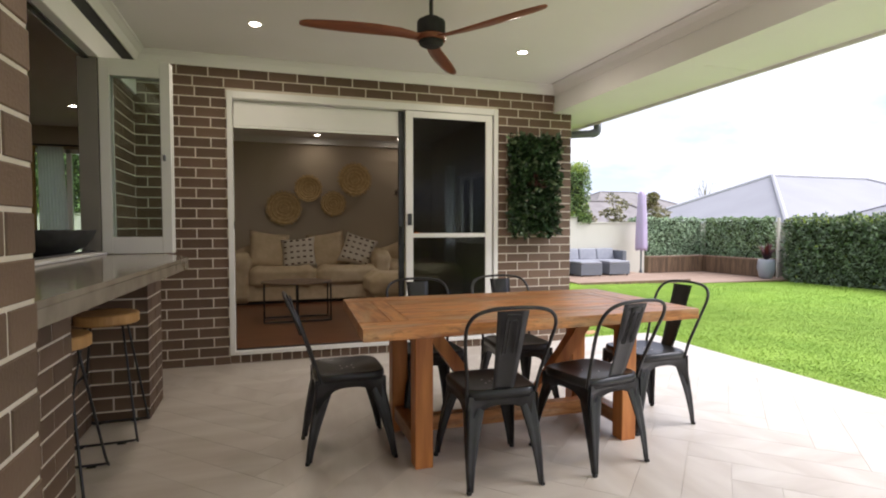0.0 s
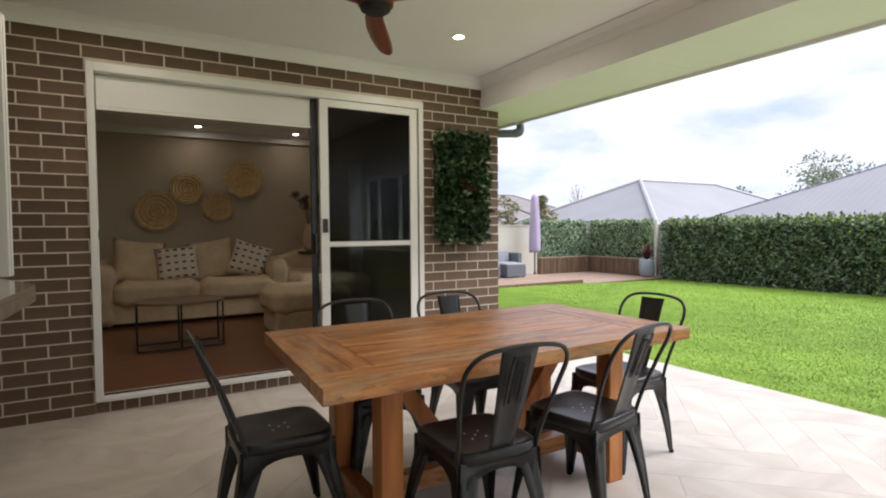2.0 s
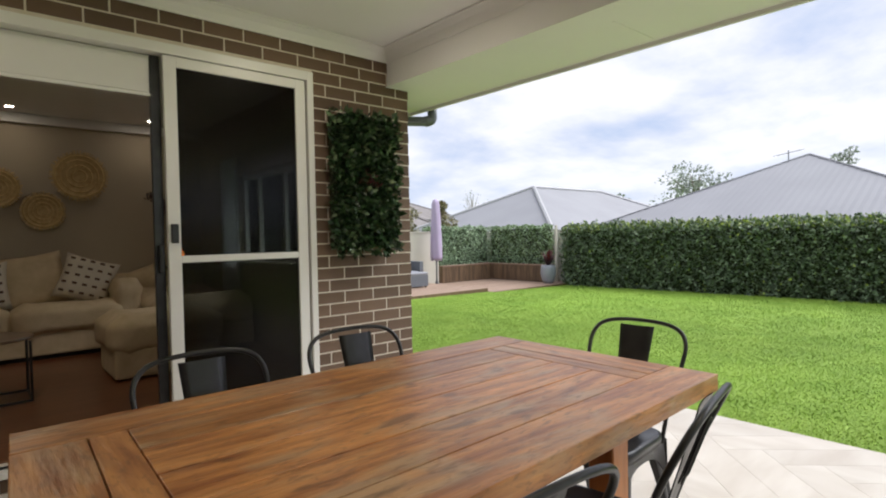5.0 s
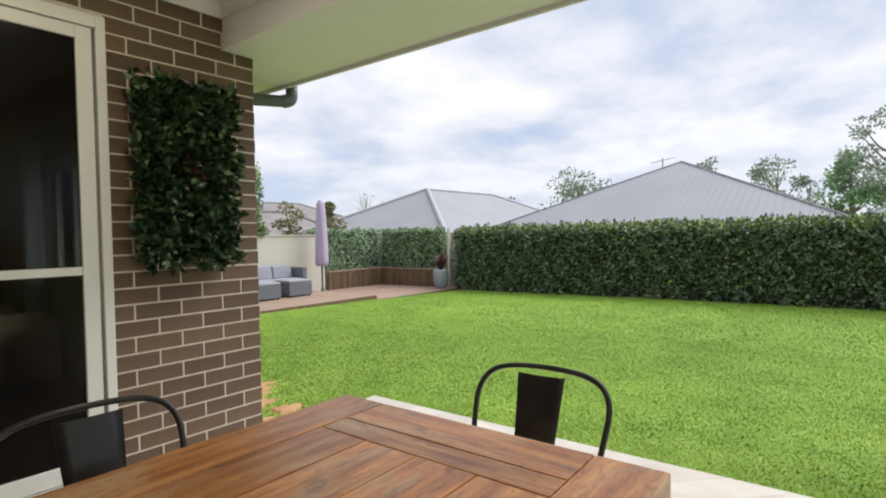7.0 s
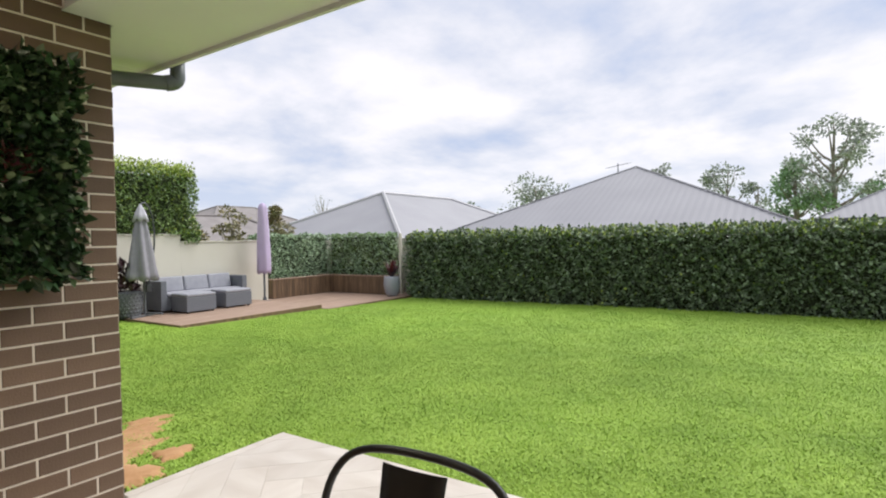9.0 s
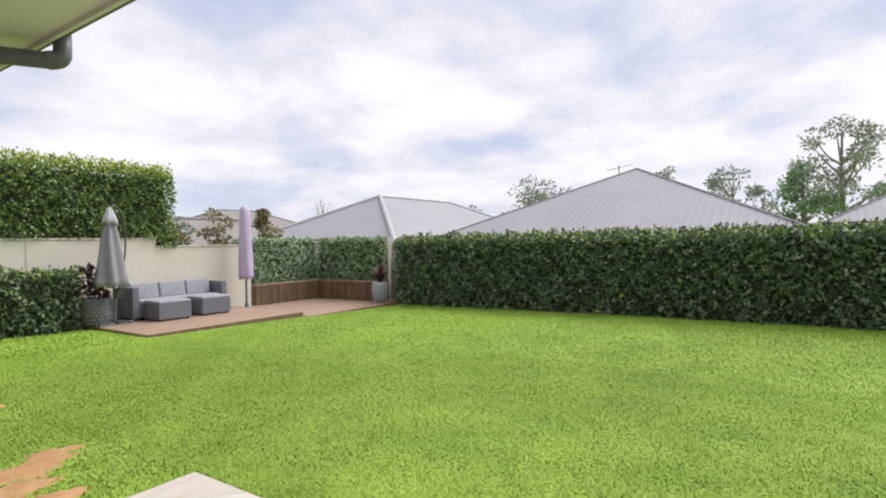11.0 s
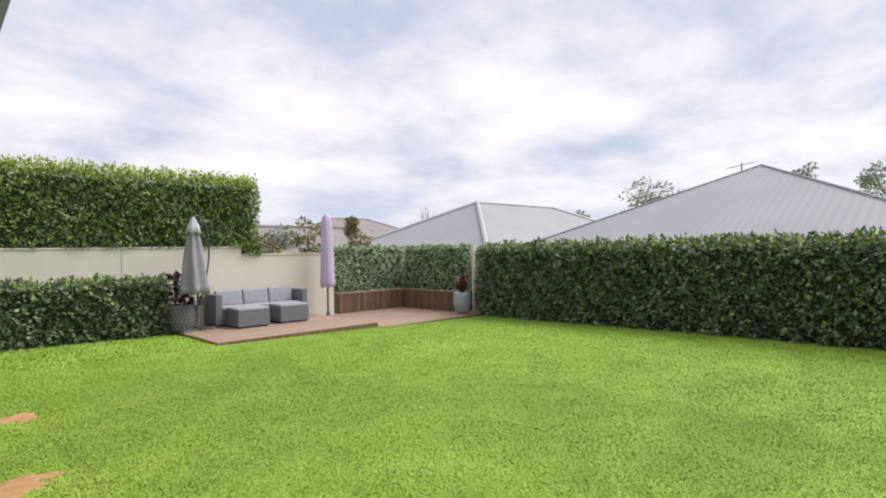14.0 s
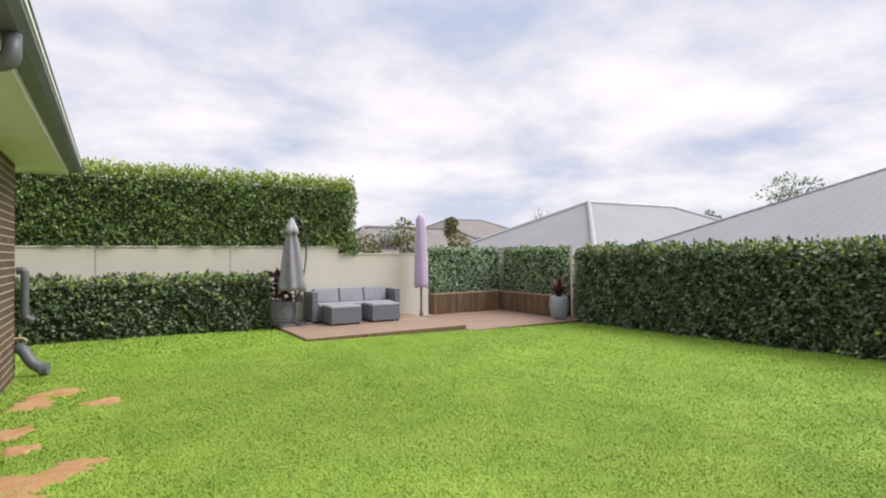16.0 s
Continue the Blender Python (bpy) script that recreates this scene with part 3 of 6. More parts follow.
# ---- sliding door ----
def sliding_door():
    d = tagged(new("door_1"), "white aluminium sliding door, open half and insect screen half", kind="structure")
    y0, y1 = 4.975, 5.085
    for n, b in (("door_jamb", (DX0, y0, DZ0, DX0 + 0.045, y1, DZ1)), ("door_jamb", (DX1 - 0.045, y0, DZ0, DX1, y1, DZ1)), ("door_head", (DX0 + 0.045, y0, DZ1 - 0.06, DX1 - 0.045, y1, DZ1)), ("door_sill", (DX0 + 0.045, y0 - 0.01, DZ0, DX1 - 0.045, y1, DZ0 + 0.03))):
        part(n, bbox(*b, bev=0.003), M_FRAME, d)
    part("track", bbox(DX0 + 0.05, 5.03, DZ0 + 0.0305, DX1 - 0.05, 5.04, DZ0 + 0.042), M_BLACK, d, "dark floor track")
    part("blind_box", bbox(DX0 + 0.05, 5.055, 2.045, 1.30, 5.12, DZ1 - 0.065, bev=0.004), M_FRAME, d, "white blind box over the opening")
    part("blind_rail", bbox(DX0 + 0.05, 5.045, 2.025, 1.30, 5.075, 2.043, bev=0.003), M_PAINT, d)
    s0, s1, z0, z1 = 1.315, 2.217, DZ0 + 0.035, DZ1 - 0.065
    for n, b in (("stile", (s0 + 0.03, 4.985, z0, s0 + 0.10, 5.015, z1)), ("stile", (s1 - 0.07, 4.985, z0, s1, 5.015, z1)), ("rail", (s0 + 0.10, 4.985, z1 - 0.06, s1 - 0.07, 5.015, z1)), ("rail", (s0 + 0.10, 4.985, z0, s1 - 0.07, 5.015, z0 + 0.08)), ("mid_rail", (s0 + 0.10, 4.987, 1.075, s1 - 0.07, 5.013, 1.115))):
        part(n, bbox(*b, bev=0.003), M_FRAME, d, "white screen door bar")
    part("screen", bbox(s0 + 0.10, 4.999, z0 + 0.08, s1 - 0.07, 5.001, z1 - 0.06), M_MESH, d, "dark insect mesh")
    part("glass_stile", bbox(s0 - 0.025, 5.045, z0, s0 + 0.028, 5.075, z1, bev=0.003), M_BLACK, d, "dark edge of the glass door")
    gp = part("glass_pane", bbox(s0 + 0.028, 5.056, z0, s1, 5.062, z1), M_GLASS, d)
    gp.visible_shadow = False
    h = part("latch", bbox(s0 + 0.045, 4.965, 1.19, s0 + 0.085, 4.9845, 1.30, bev=0.006, seg=2), M_BLACK, d, "black screen door latch")
    part("handle", bbox(s0 - 0.012, 5.01, 1.02, s0 + 0.020, 5.044, 1.18, bev=0.01, seg=2), M_BLACK, d, "black glass door handle")
    part("strike", bbox(DX0 + 0.0455, 4.995, 1.16, DX0 + 0.05, 5.01, 1.22), M_BLACK, d)


sliding_door()


# ---- servery ----
def servery():
    counter = thing("servery_counter", "thick polished grey beige stone counter on brick piers", "counter")
    pts = [(-0.903, 1.26), (-0.41, 1.26), (-0.322, 3.49), (-0.60, 4.17), (-0.903, 4.17)]

    def layer(z0, z1, inset):
        bm = bmesh.new()
        q = [(x - inset * (x > -0.9), y) for x, y in pts]
        lo, hi = [bm.verts.new((x, y, z0)) for x, y in q], [bm.verts.new((x, y, z1)) for x, y in q]
        for i in range(5):
            j = (i + 1) % 5
            bm.faces.new((lo[i], lo[j], hi[j], hi[i]))
        bm.faces.new(hi), bm.faces.new(lo[::-1])
        bevel_bm(bm, 0.002, 2)
        return bm

    part("worktop", layer(0.980, 1.0, 0.0), M_COUNTER, counter, "polished stone top")
    part("mitred_edge", layer(0.932, 0.9797, 0.0006), M_COUNTER, counter, "deep stone front edge")
    w = tagged(new("window_2"), "white bifold servery window folded open over the counter", kind="structure")
    part("window_sill", bbox(-1.0, 1.22, 1.001, -0.855, 4.0, 1.018, bev=0.004), M_FRAME, w)
    part("sill_track", bbox(-0.95, 1.22, 1.0185, -0.92, 4.0, 1.028), M_BLACK, w)
    part("head", bbox(-0.99, 1.22, 2.235, -0.875, 4.98, 2.395, bev=0.003), M_FRAME, w)
    part("head_track", bbox(-0.965, 1.22, 2.222, -0.93, 4.0, 2.234), M_BLACK, w, "dark head track")
    part("head_strip", bbox(-0.91, 1.22, 2.396, -0.884, 4.98, 2.506), M_BLACKR, w, "dark gap above the window head")
    part("jamb", bbox(-0.995, 3.965, 1.02, -0.885, 3.9995, 2.234, bev=0.003), M_REVEAL, w, "window jamb coloured grey brown for the shade inside")

    def sash(y, x0, x1):
        s = part("sash", bbox(x0, y, 1.004, x0 + 0.06, y + 0.035, 2.235, bev=0.003), M_FRAME, w, "open white framed sash")
        part("stile", bbox(x1 - 0.06, y, 1.004, x1, y + 0.035, 2.235, bev=0.003), M_FRAME, s)
        part("rail", bbox(x0 + 0.06, y + 0.001, 2.13, x1 - 0.06, y + 0.034, 2.235), M_FRAME, s)
        part("rail", bbox(x0 + 0.06, y + 0.001, 1.004, x1 - 0.06, y + 0.034, 1.11), M_FRAME, s)
        g = part("pane", bbox(x0 + 0.06, y + 0.014, 1.11, x1 - 0.06, y + 0.02, 2.13), M_GLASS, s)
        g.visible_shadow = False
        part("catch", bbox(x1 - 0.045, y - 0.03, 1.60, x1 - 0.03, y, 1.64, bev=0.004), M_GREYMETAL, s)

    sash(3.965, -0.88, -0.475)
    sash(4.008, -0.875, -0.47)
    b = thing("fruit_bowl", "wide dark grey bowl on the servery window sill", "bowl", (-1.13, 3.80, 0.985))
    part("bowl", lathe([(0.0, 0.0), (0.09, 0.0), (0.10, 0.02), (0.20, 0.07), (0.26, 0.17), (0.25, 0.172), (0.19, 0.08), (0.09, 0.03), (0.0, 0.03)], 28), M_BLACKR, b, smooth=True)
    bench = thing("kitchen_bench", "dark kitchen bench behind the servery window", "kitchen bench", (0, 0, 0))
    part("benchtop", bbox(-1.75, 1.0, 0.945, -1.021, 4.6, 0.985, bev=0.003), M_COUNTER, bench)
    part("cabinet", bbox(-1.70, 1.05, 0.085, -1.03, 4.55, 0.944), M_DARKFAS, bench, "dark bench cabinet")
    c = thing("curtain", "sheer white curtain hanging in front of the window", "curtain", (0, 8.98, 0))
    bm = bmesh.new()
    n = 40
    top = [bm.verts.new((-2.93 + 0.30 * i / n, 0.03 * math.sin(i * 1.3), 2.3)) for i in range(n + 1)]
    bot = [bm.verts.new((-2.93 + 0.38 * i / n, 0.045 * math.sin(i * 1.3 + 0.3), 0.12)) for i in range(n + 1)]
    for i in range(n):
        bm.faces.new((top[i], top[i + 1], bot[i + 1], bot[i]))
    part("drape", bm, M_CURTAIN, c, smooth=True)
    bm = bmesh.new()
    top = [bm.verts.new((-3.07 + 0.13 * i / 16, -0.03 + 0.03 * math.sin(i * 1.5), 2.3)) for i in range(17)]
    bot = [bm.verts.new((-3.07 + 0.13 * i / 16, -0.03 + 0.04 * math.sin(i * 1.5), 0.12)) for i in range(17)]
    for i in range(16):
        bm.faces.new((top[i], top[i + 1], bot[i + 1], bot[i]))
    part("side_drape", bm, M_OCHRE, c, "ochre side drape", smooth=True)
    part("rod", tube([(-3.45, 0, 2.32), (-2.1, 0, 2.32)], 0.012), M_BLACK, c)


servery()


def bar_stool(x, y, rz):
    s = thing("bar_stool", "round timber seat bar stool on black wire legs under the counter", "bar stool", (x, y, 0), rz, group="bar stools at the servery")
    bm = lathe([(0.0, 0.0), (0.155, 0.0), (0.165, 0.008), (0.165, 0.05), (0.158, 0.058), (0.0, 0.060)], 32)
    bmesh.ops.translate(bm, verts=bm.verts[:], vec=(0, 0, 0.635))
    part("seat", bm, M_STOOLSEAT, s, "honey coloured timber seat")
    for k in range(2):
        sx = -1 if k else 1
        path = smooth_path([(sx * 0.06, 0.09, 0.634), (sx * 0.17, 0.165, 0.06), (sx * 0.185, 0.17, 0.02), (sx * 0.19, 0.13, 0.012), (sx * 0.19, -0.13, 0.012), (sx * 0.185, -0.17, 0.02), (sx * 0.17, -0.165, 0.06), (sx * 0.06, -0.09, 0.634)], 4)
        part("leg", tube(path, 0.0065, 8), M_BLACK, s, smooth=True)
        for q in (-0.1, 0.1):
            part("foot_pad", bbox(sx * 0.19 - 0.01, q - 0.02, 0.0, sx * 0.19 + 0.01, q + 0.02, 0.012), M_BLACKR, s)
    part("footrest", tube([(-0.115, 0.125, 0.33), (0.115, 0.125, 0.33)], 0.006, 8), M_BLACK, s)


bar_stool(-0.815, 2.86, 90)
bar_stool(-0.755, 3.52, 92)


# ---- dining table and chairs ----
def dining_table():
    x0, x1, y0, y1, zt, th = 0.515, 2.303, 2.365, 3.335, 0.742, 0.055
    t = thing("dining_table", "heavy recycled timber dining table with trestle legs and worn planks", "dining table")
    w = (y1 - y0) / 6
    rng = random.Random(4)

    def plank(xa, ya, xb, yb, m, dz=0.0):
        bm = bbox(xa + 0.0016, ya + 0.0016, zt - th, xb - 0.0016, yb - 0.0016, zt + dz)
        for v in bm.verts:
            u, w_ = (v.co.x - x0) / (x1 - x0), (v.co.y - y0) / (y1 - y0)
            v.co.x += (-0.02 + 0.05 * w_) * (1 - u)
            v.co.y += -0.06 * (1 - u) * (1 - w_)
        bevel_bm(bm, 0.003, 2)
        part("plank", bm, m, t)

    for i in range(6):
        xa, xb = (x0, x1) if i in (0, 5) else (x0 + 0.235, x1 - 0.235)
        plank(xa, y0 + i * w, xb, y0 + (i + 1) * w, M_TABLE, rng.uniform(-0.0008, 0.0008))
    for xa, xb in ((x0, x0 + 0.15), (x0 + 0.15, x0 + 0.235), (x1 - 0.15, x1), (x1 - 0.235, x1 - 0.15)):
        plank(xa, y0 + w, xb, y1 - w, M_TABLEY, rng.uniform(-0.001, 0.0))
    ym = (y0 + y1) / 2
    for x in (0.83, 2.0):
        for y in (2.585, 3.095):
            part("leg", bbox(x - 0.045, y - 0.045, 0.0, x + 0.045, y + 0.045, zt - th, bev=0.004), M_TABLEZ, t)
        part("end_stretcher", bbox(x - 0.035, 2.63, 0.07, x + 0.035, 3.05, 0.15, bev=0.003), M_TABLEY, t)
        part("cross_rail", bbox(x - 0.035, 2.63, zt - th - 0.09, x + 0.035, 3.05, zt - th, bev=0.003), M_TABLEY, t)
    part("long_stretcher", bbox(0.892, ym - 0.035, 0.075, 1.963, ym + 0.035, 0.155, bev=0.003), M_TABLE, t)
    for sx, xa in ((1, 0.905), (-1, 1.95)):
        bm = bmesh.new()
        L = math.hypot(0.40, zt - th - 0.155)
        m = Matrix.Translation((xa + sx * 0.0, ym, zt - th - 0.012)) @ Matrix.Rotation(math.atan2(0.40, zt - th - 0.155) * -sx, 4, "Y")
        box_bm(bm, -0.035, -0.034, -L + 0.035, 0.035, 0.034, -0.03, m)
        part("brace", bm, M_TABLEZ, t)


dining_table()


def chair_parts():
    """A pressed metal stacking chair that faces +y, its seat centre over the origin."""
    c = thing("dining_chair", "black pressed metal stacking chair with worn paint at the table", "dining chair", (0, 0, 0), 0, group="metal chairs round the table")
    S, H = 0.178, 0.445
    # seat pan with rounded corners and a soft dish
    bm = bmesh.new()
    n = 28
    ring = []
    for i in range(n):
        a = 2 * math.pi * i / n
        ca, sa = math.cos(a), math.sin(a)
        k = 0.38
        px, py = abs(ca) ** k * (1 if ca > 0 else -1), abs(sa) ** k * (1 if sa > 0 else -1)
        ring.append((px * S * (1.0 if py < 0.2 else 1.04), py * S))
    levels = [(1.0, H - 0.045), (1.02, H - 0.02), (1.0, H - 0.004), (0.96, H), (0.9, H - 0.002), (0.55, H - 0.010), (0.2, H - 0.013)]
    rows = [[bm.verts.new((x * f, y * f, z)) for x, y in ring] for f, z in levels]
    for A, B in zip(rows, rows[1:]):
        for i in range(n):
            bm.faces.new((A[i], A[(i + 1) % n], B[(i + 1) % n], B[i]))
    bm.faces.new(rows[-1])
    under = [bm.verts.new((x * 0.96, y * 0.96, H - 0.044)) for x, y in ring]
    for i in range(n):
        bm.faces.new((rows[0][(i + 1) % n], rows[0][i], under[i], under[(i + 1) % n]))
    bm.faces.new(under[::-1])
    part("seat", bm, M_BLACK, c, smooth=True)
    # apron plates with an arch between the legs
    def arch(dirx, diry):
        bm = bmesh.new()
        m = 12
        top, bot = [], []
        for i in range(m + 1):
            u = -1 + 2 * i / m
            drop = 0.045 + 0.13 * abs(u) ** 3.2
            w = 0.166 + 0.010 * (drop / 0.16)
            if diry:
                p = (u * w, diry * (0.168 + drop * 0.06))
                q = (u * w, diry * 0.168)
            else:
                p = (dirx * (0.168 + drop * 0.06), u * w)
                q = (dirx * 0.168, u * w)
            top.append((q[0], q[1], H - 0.03)), bot.append((p[0], p[1], H - 0.03 - drop))
        nrm = Vector((dirx, diry, 0)) * 0.003
        V = [[bm.verts.new(Vector(p) + o) for p in row] for o in (Vector(), -nrm) for row in (top, bot)]
        for i in range(m):
            bm.faces.new((V[0][i], V[0][i + 1], V[1][i + 1], V[1][i]))
            bm.faces.new((V[2][i + 1], V[2][i], V[3][i], V[3][i + 1]))
            bm.faces.new((V[1][i], V[1][i + 1], V[3][i + 1], V[3][i]))
        bmesh.ops.recalc_face_normals(bm, faces=bm.faces[:])
        part("apron", bm, M_BLACK, c, smooth=True)
    for d in ((1, 0), (-1, 0), (0, 1), (0, -1)):
        arch(*d)
    for sx in (-1, 1):
        for sy in (-1, 1):
            # folded leg: two tapering faces meeting at a rounded corner, with a pressed groove
            bm = bmesh.new()
            rows = []
            for k in range(9):
                u = k / 8
                z = (H - 0.035) * (1 - u) + 0.012 * u
                bow = 0.012 * math.sin(math.pi * u)
                cx, cy = sx * (0.152 + (0.056 if sy > 0 else 0.022) * u + bow * 0.5), sy * (0.152 + 0.064 * u + bow * 0.5)
                wd = 0.062 * (1 - u) ** 1.2 + 0.015
                prof = [(-sx * wd, sy * 0.008), (-sx * wd * 0.55, sy * 0.010), (-sx * wd * 0.35, sy * 0.003), (-sx * 0.004, sy * 0.012), (sx * 0.008, sy * 0.008), (sx * 0.012, -sy * 0.004), (sx * 0.003, -sy * wd * 0.35), (sx * 0.010, -sy * wd * 0.55), (sx * 0.008, -sy * wd)]
                inner = [(a - sx * 0.004, b - sy * 0.004) for a, b in reversed(prof)]
                rows.append([bm.verts.new((cx + a, cy + b, z)) for a, b in prof + inner])
            for A, B in zip(rows, rows[1:]):
                for i in range(len(A)):
                    j = (i + 1) % len(A)
                    bm.faces.new((A[i], A[j], B[j], B[i]))
            bm.faces.new(rows[0]), bm.faces.new(rows[-1][::-1])
            bmesh.ops.recalc_face_normals(bm, faces=bm.faces[:])
            leg = part("leg", bm, M_BLACK, c, smooth=True)
            part("rubber_foot", bbox(sx * (0.210 if sy > 0 else 0.176) - 0.011, sy * 0.218 - 0.011, 0.0, sx * (0.210 if sy > 0 else 0.176) + 0.010, sy * 0.218 + 0.010, 0.016, bev=0.003), M_BLACKR, leg)
    # hoop of the back and its central splat
    hoop = smooth_path([(-0.166, -0.150, 0.400), (-0.174, -0.178, 0.500), (-0.200, -0.236, 0.660), (-0.203, -0.284, 0.765), (-0.145, -0.311, 0.820), (0.000, -0.318, 0.834), (0.145, -0.311, 0.820), (0.203, -0.284, 0.765), (0.200, -0.236, 0.660), (0.174, -0.178, 0.500), (0.166, -0.150, 0.400)], 5)
    part("back_hoop", tube(hoop, 0.0085, 8), M_BLACK, c, smooth=True)
    bm = bmesh.new()
    rows = []
    for k in range(13):
        u = k / 12
        z = H - 0.01 + (0.826 - H) * u
        y = -0.166 - 0.122 * u ** 0.9
        w = 0.050 + 0.024 * u
        rows.append([(a * w, y + 0.006 * (1 - a * a), z) for a in (-1, -0.6, -0.2, 0.2, 0.6, 1)])
    F = [[bm.verts.new(p) for p in r] for r in rows]
    Bk = [[bm.verts.new((p[0], p[1] - 0.003, p[2])) for p in r] for r in rows]
    for A, B, fl in [(F[i], F[i + 1], 0) for i in range(12)] + [(Bk[i], Bk[i + 1], 1) for i in range(12)]:
        for i in range(5):
            f = (A[i], A[i + 1], B[i + 1], B[i])
            bm.faces.new(f if fl else f[::-1])
    for k in range(12):
        bm.faces.new((F[k][0], F[k + 1][0], Bk[k + 1][0], Bk[k][0])), bm.faces.new((F[k + 1][5], F[k][5], Bk[k][5], Bk[k + 1][5]))
    bmesh.ops.recalc_face_normals(bm, faces=bm.faces[:])
    back = part("back_splat", bm, M_BLACK, c, smooth=True)
    for s_, w_, z0_, z1_ in ((1, 0.034, 0.62, 0.80), (2, 0.018, 0.62, 0.775)):
        for side in (1, -1):
            y_at = lambda z: -0.166 - 0.146 * ((z - H + 0.01) / (0.826 - H)) ** 0.9 + (0.006 if side > 0 else -0.0005)
            pts = [(-w_, y_at(z0_), z0_), (-w_, y_at(z1_ - 0.02), z1_ - 0.02), (-w_ * 0.6, y_at(z1_), z1_), (w_ * 0.6, y_at(z1_), z1_), (w_, y_at(z1_ - 0.02), z1_ - 0.02), (w_, y_at(z0_), z0_)]
            part("pressed_rib", tube(smooth_path(pts, 3), 0.0022, 5), M_BLACK, back)
    for i, (a, b) in enumerate(((0, 0), (0.03, 0.03), (-0.03, 0.03), (0.03, -0.03), (-0.03, -0.03))):
        part("drain_hole", lathe([(0.0, 0.0), (0.005, 0.0), (0.005, 0.001), (0.0, 0.001)], 8, m=Matrix.Translation((a, b, H - 0.0125))), M_FRAME, c, "pale drain hole")
    return c


def chairs():
    first = chair_parts()
    places = [(0.510, 2.925, -90), (1.13, 2.445, -2), (1.70, 2.46, 11), (2.295, 2.795, 92), (1.05, 3.20, 180), (1.645, 3.235, 178)]
    first.matrix_basis = pose(places[0][0], places[0][1], 0, 0, 0, places[0][2])
    for x, y, a in places[1:]:
        copy_thing(first, pose(x, y, 0, 0, 0, a))


chairs()


def ceiling_fan():
    f = thing("ceiling_fan", "three blade timber ceiling fan with dark motor on a rod", "ceiling fan", (1.05, 3.16, 0))
    part("canopy", lathe([(0.0, 2.535), (0.03, 2.535), (0.06, 2.56), (0.065, CEIL - 0.001), (0.0, CEIL - 0.001)], 24), M_BLACKR, f, smooth=True)
    part("rod", tube([(0, 0, 2.40), (0, 0, 2.54)], 0.012, 12), M_BLACK, f)
    part("motor", lathe([(0.0, 2.41), (0.045, 2.408), (0.05, 2.395), (0.078, 2.388), (0.084, 2.378), (0.084, 2.305), (0.0, 2.303)], 32), M_BLACKR, f, "dark grey motor housing")
    part("hub", lathe([(0.0, 2.302), (0.082, 2.302), (0.088, 2.290), (0.084, 2.272), (0.0, 2.270)], 32), M_BLADE, f, "red brown hub")
    part("bottom_cap", lathe([(0.0, 2.269), (0.074, 2.269), (0.070, 2.25), (0.05, 2.238), (0.0, 2.234)], 32), M_BLACKR, f)
    bm = bmesh.new()
    prof = [(0.05, 0.045, 0.035), (0.10, 0.030, 0.045), (0.20, 0.020, 0.075), (0.35, 0.028, 0.086), (0.50, 0.035, 0.080), (0.65, 0.035, 0.062), (0.73, 0.025, 0.045), (0.755, 0.008, 0.022)]
    up, dn = [], []
    for r, a, b in prof:
        tilt = 0.20 * (1 - 0.5 * r)
        for lst, o in ((up, 0.006), (dn, -0.006)):
            lst.append([bm.verts.new((r, y, 2.286 + y * tilt + o * (1.0 if abs(k) < 1 else 0.35))) for k, y in ((-1, -a), (-0.5, -a * 0.5), (0, (b - a) * 0.3), (0.5, b * 0.6), (1, b))])
    for L_, flip in ((up, False), (dn, True)):
        for A, B in zip(L_, L_[1:]):
            for i in range(4):
                q = (A[i], A[i + 1], B[i + 1], B[i])
                bm.faces.new(q[::-1] if not flip else q)
    for A, B, C, D in zip(up, up[1:], dn, dn[1:]):
        bm.faces.new((A[0], B[0], D[0], C[0])), bm.faces.new((B[4], A[4], C[4], D[4]))
    for A, C in ((up[0], dn[0]), (up[-1], dn[-1])):
        for i in range(4):
            bm.faces.new((A[i], A[i + 1], C[i + 1], C[i]))
    bmesh.ops.recalc_face_normals(bm, faces=bm.faces[:])
    me = to_mesh("blade", bm, M_BLADE, True)
    for a in (181, -57, 61):
        ob = part("blade", me, None, f)
        ob.matrix_basis = pose(0, 0, 0, 0, 0, a)


ceiling_fan()


# ---- living room ----
def puffy(x0, y0, z0, x1, y1, z1, r=0.06, seg=3):
    bm = bbox(x0, y0, z0, x1, y1, z1)
    bmesh.ops.subdivide_edges(bm, edges=bm.edges[:], cuts=3, use_grid_fill=True)
    cx, cy, cz = (x0 + x1) / 2, (y0 + y1) / 2, (z0 + z1) / 2
    for v in bm.verts:
        a, b, c = (v.co.x - cx) / (x1 - x0) * 2, (v.co.y - cy) / (y1 - y0) * 2, (v.co.z - cz) / (z1 - z0) * 2
        k = r * (1 - abs(a) ** 4) * (1 - abs(b) ** 4)
        v.co.z += k * c * 0.5
        edge = sum(abs(q) > 0.99 for q in (a, b, c))
        if edge >= 2:
            v.co = v.co + (Vector((cx, cy, cz)) - v.co).normalized() * r * (0.25 if edge == 2 else 0.45)
    bmesh.ops.subdivide_edges(bm, edges=bm.edges[:], cuts=1, use_grid_fill=True, smooth=1.0)
    return bm


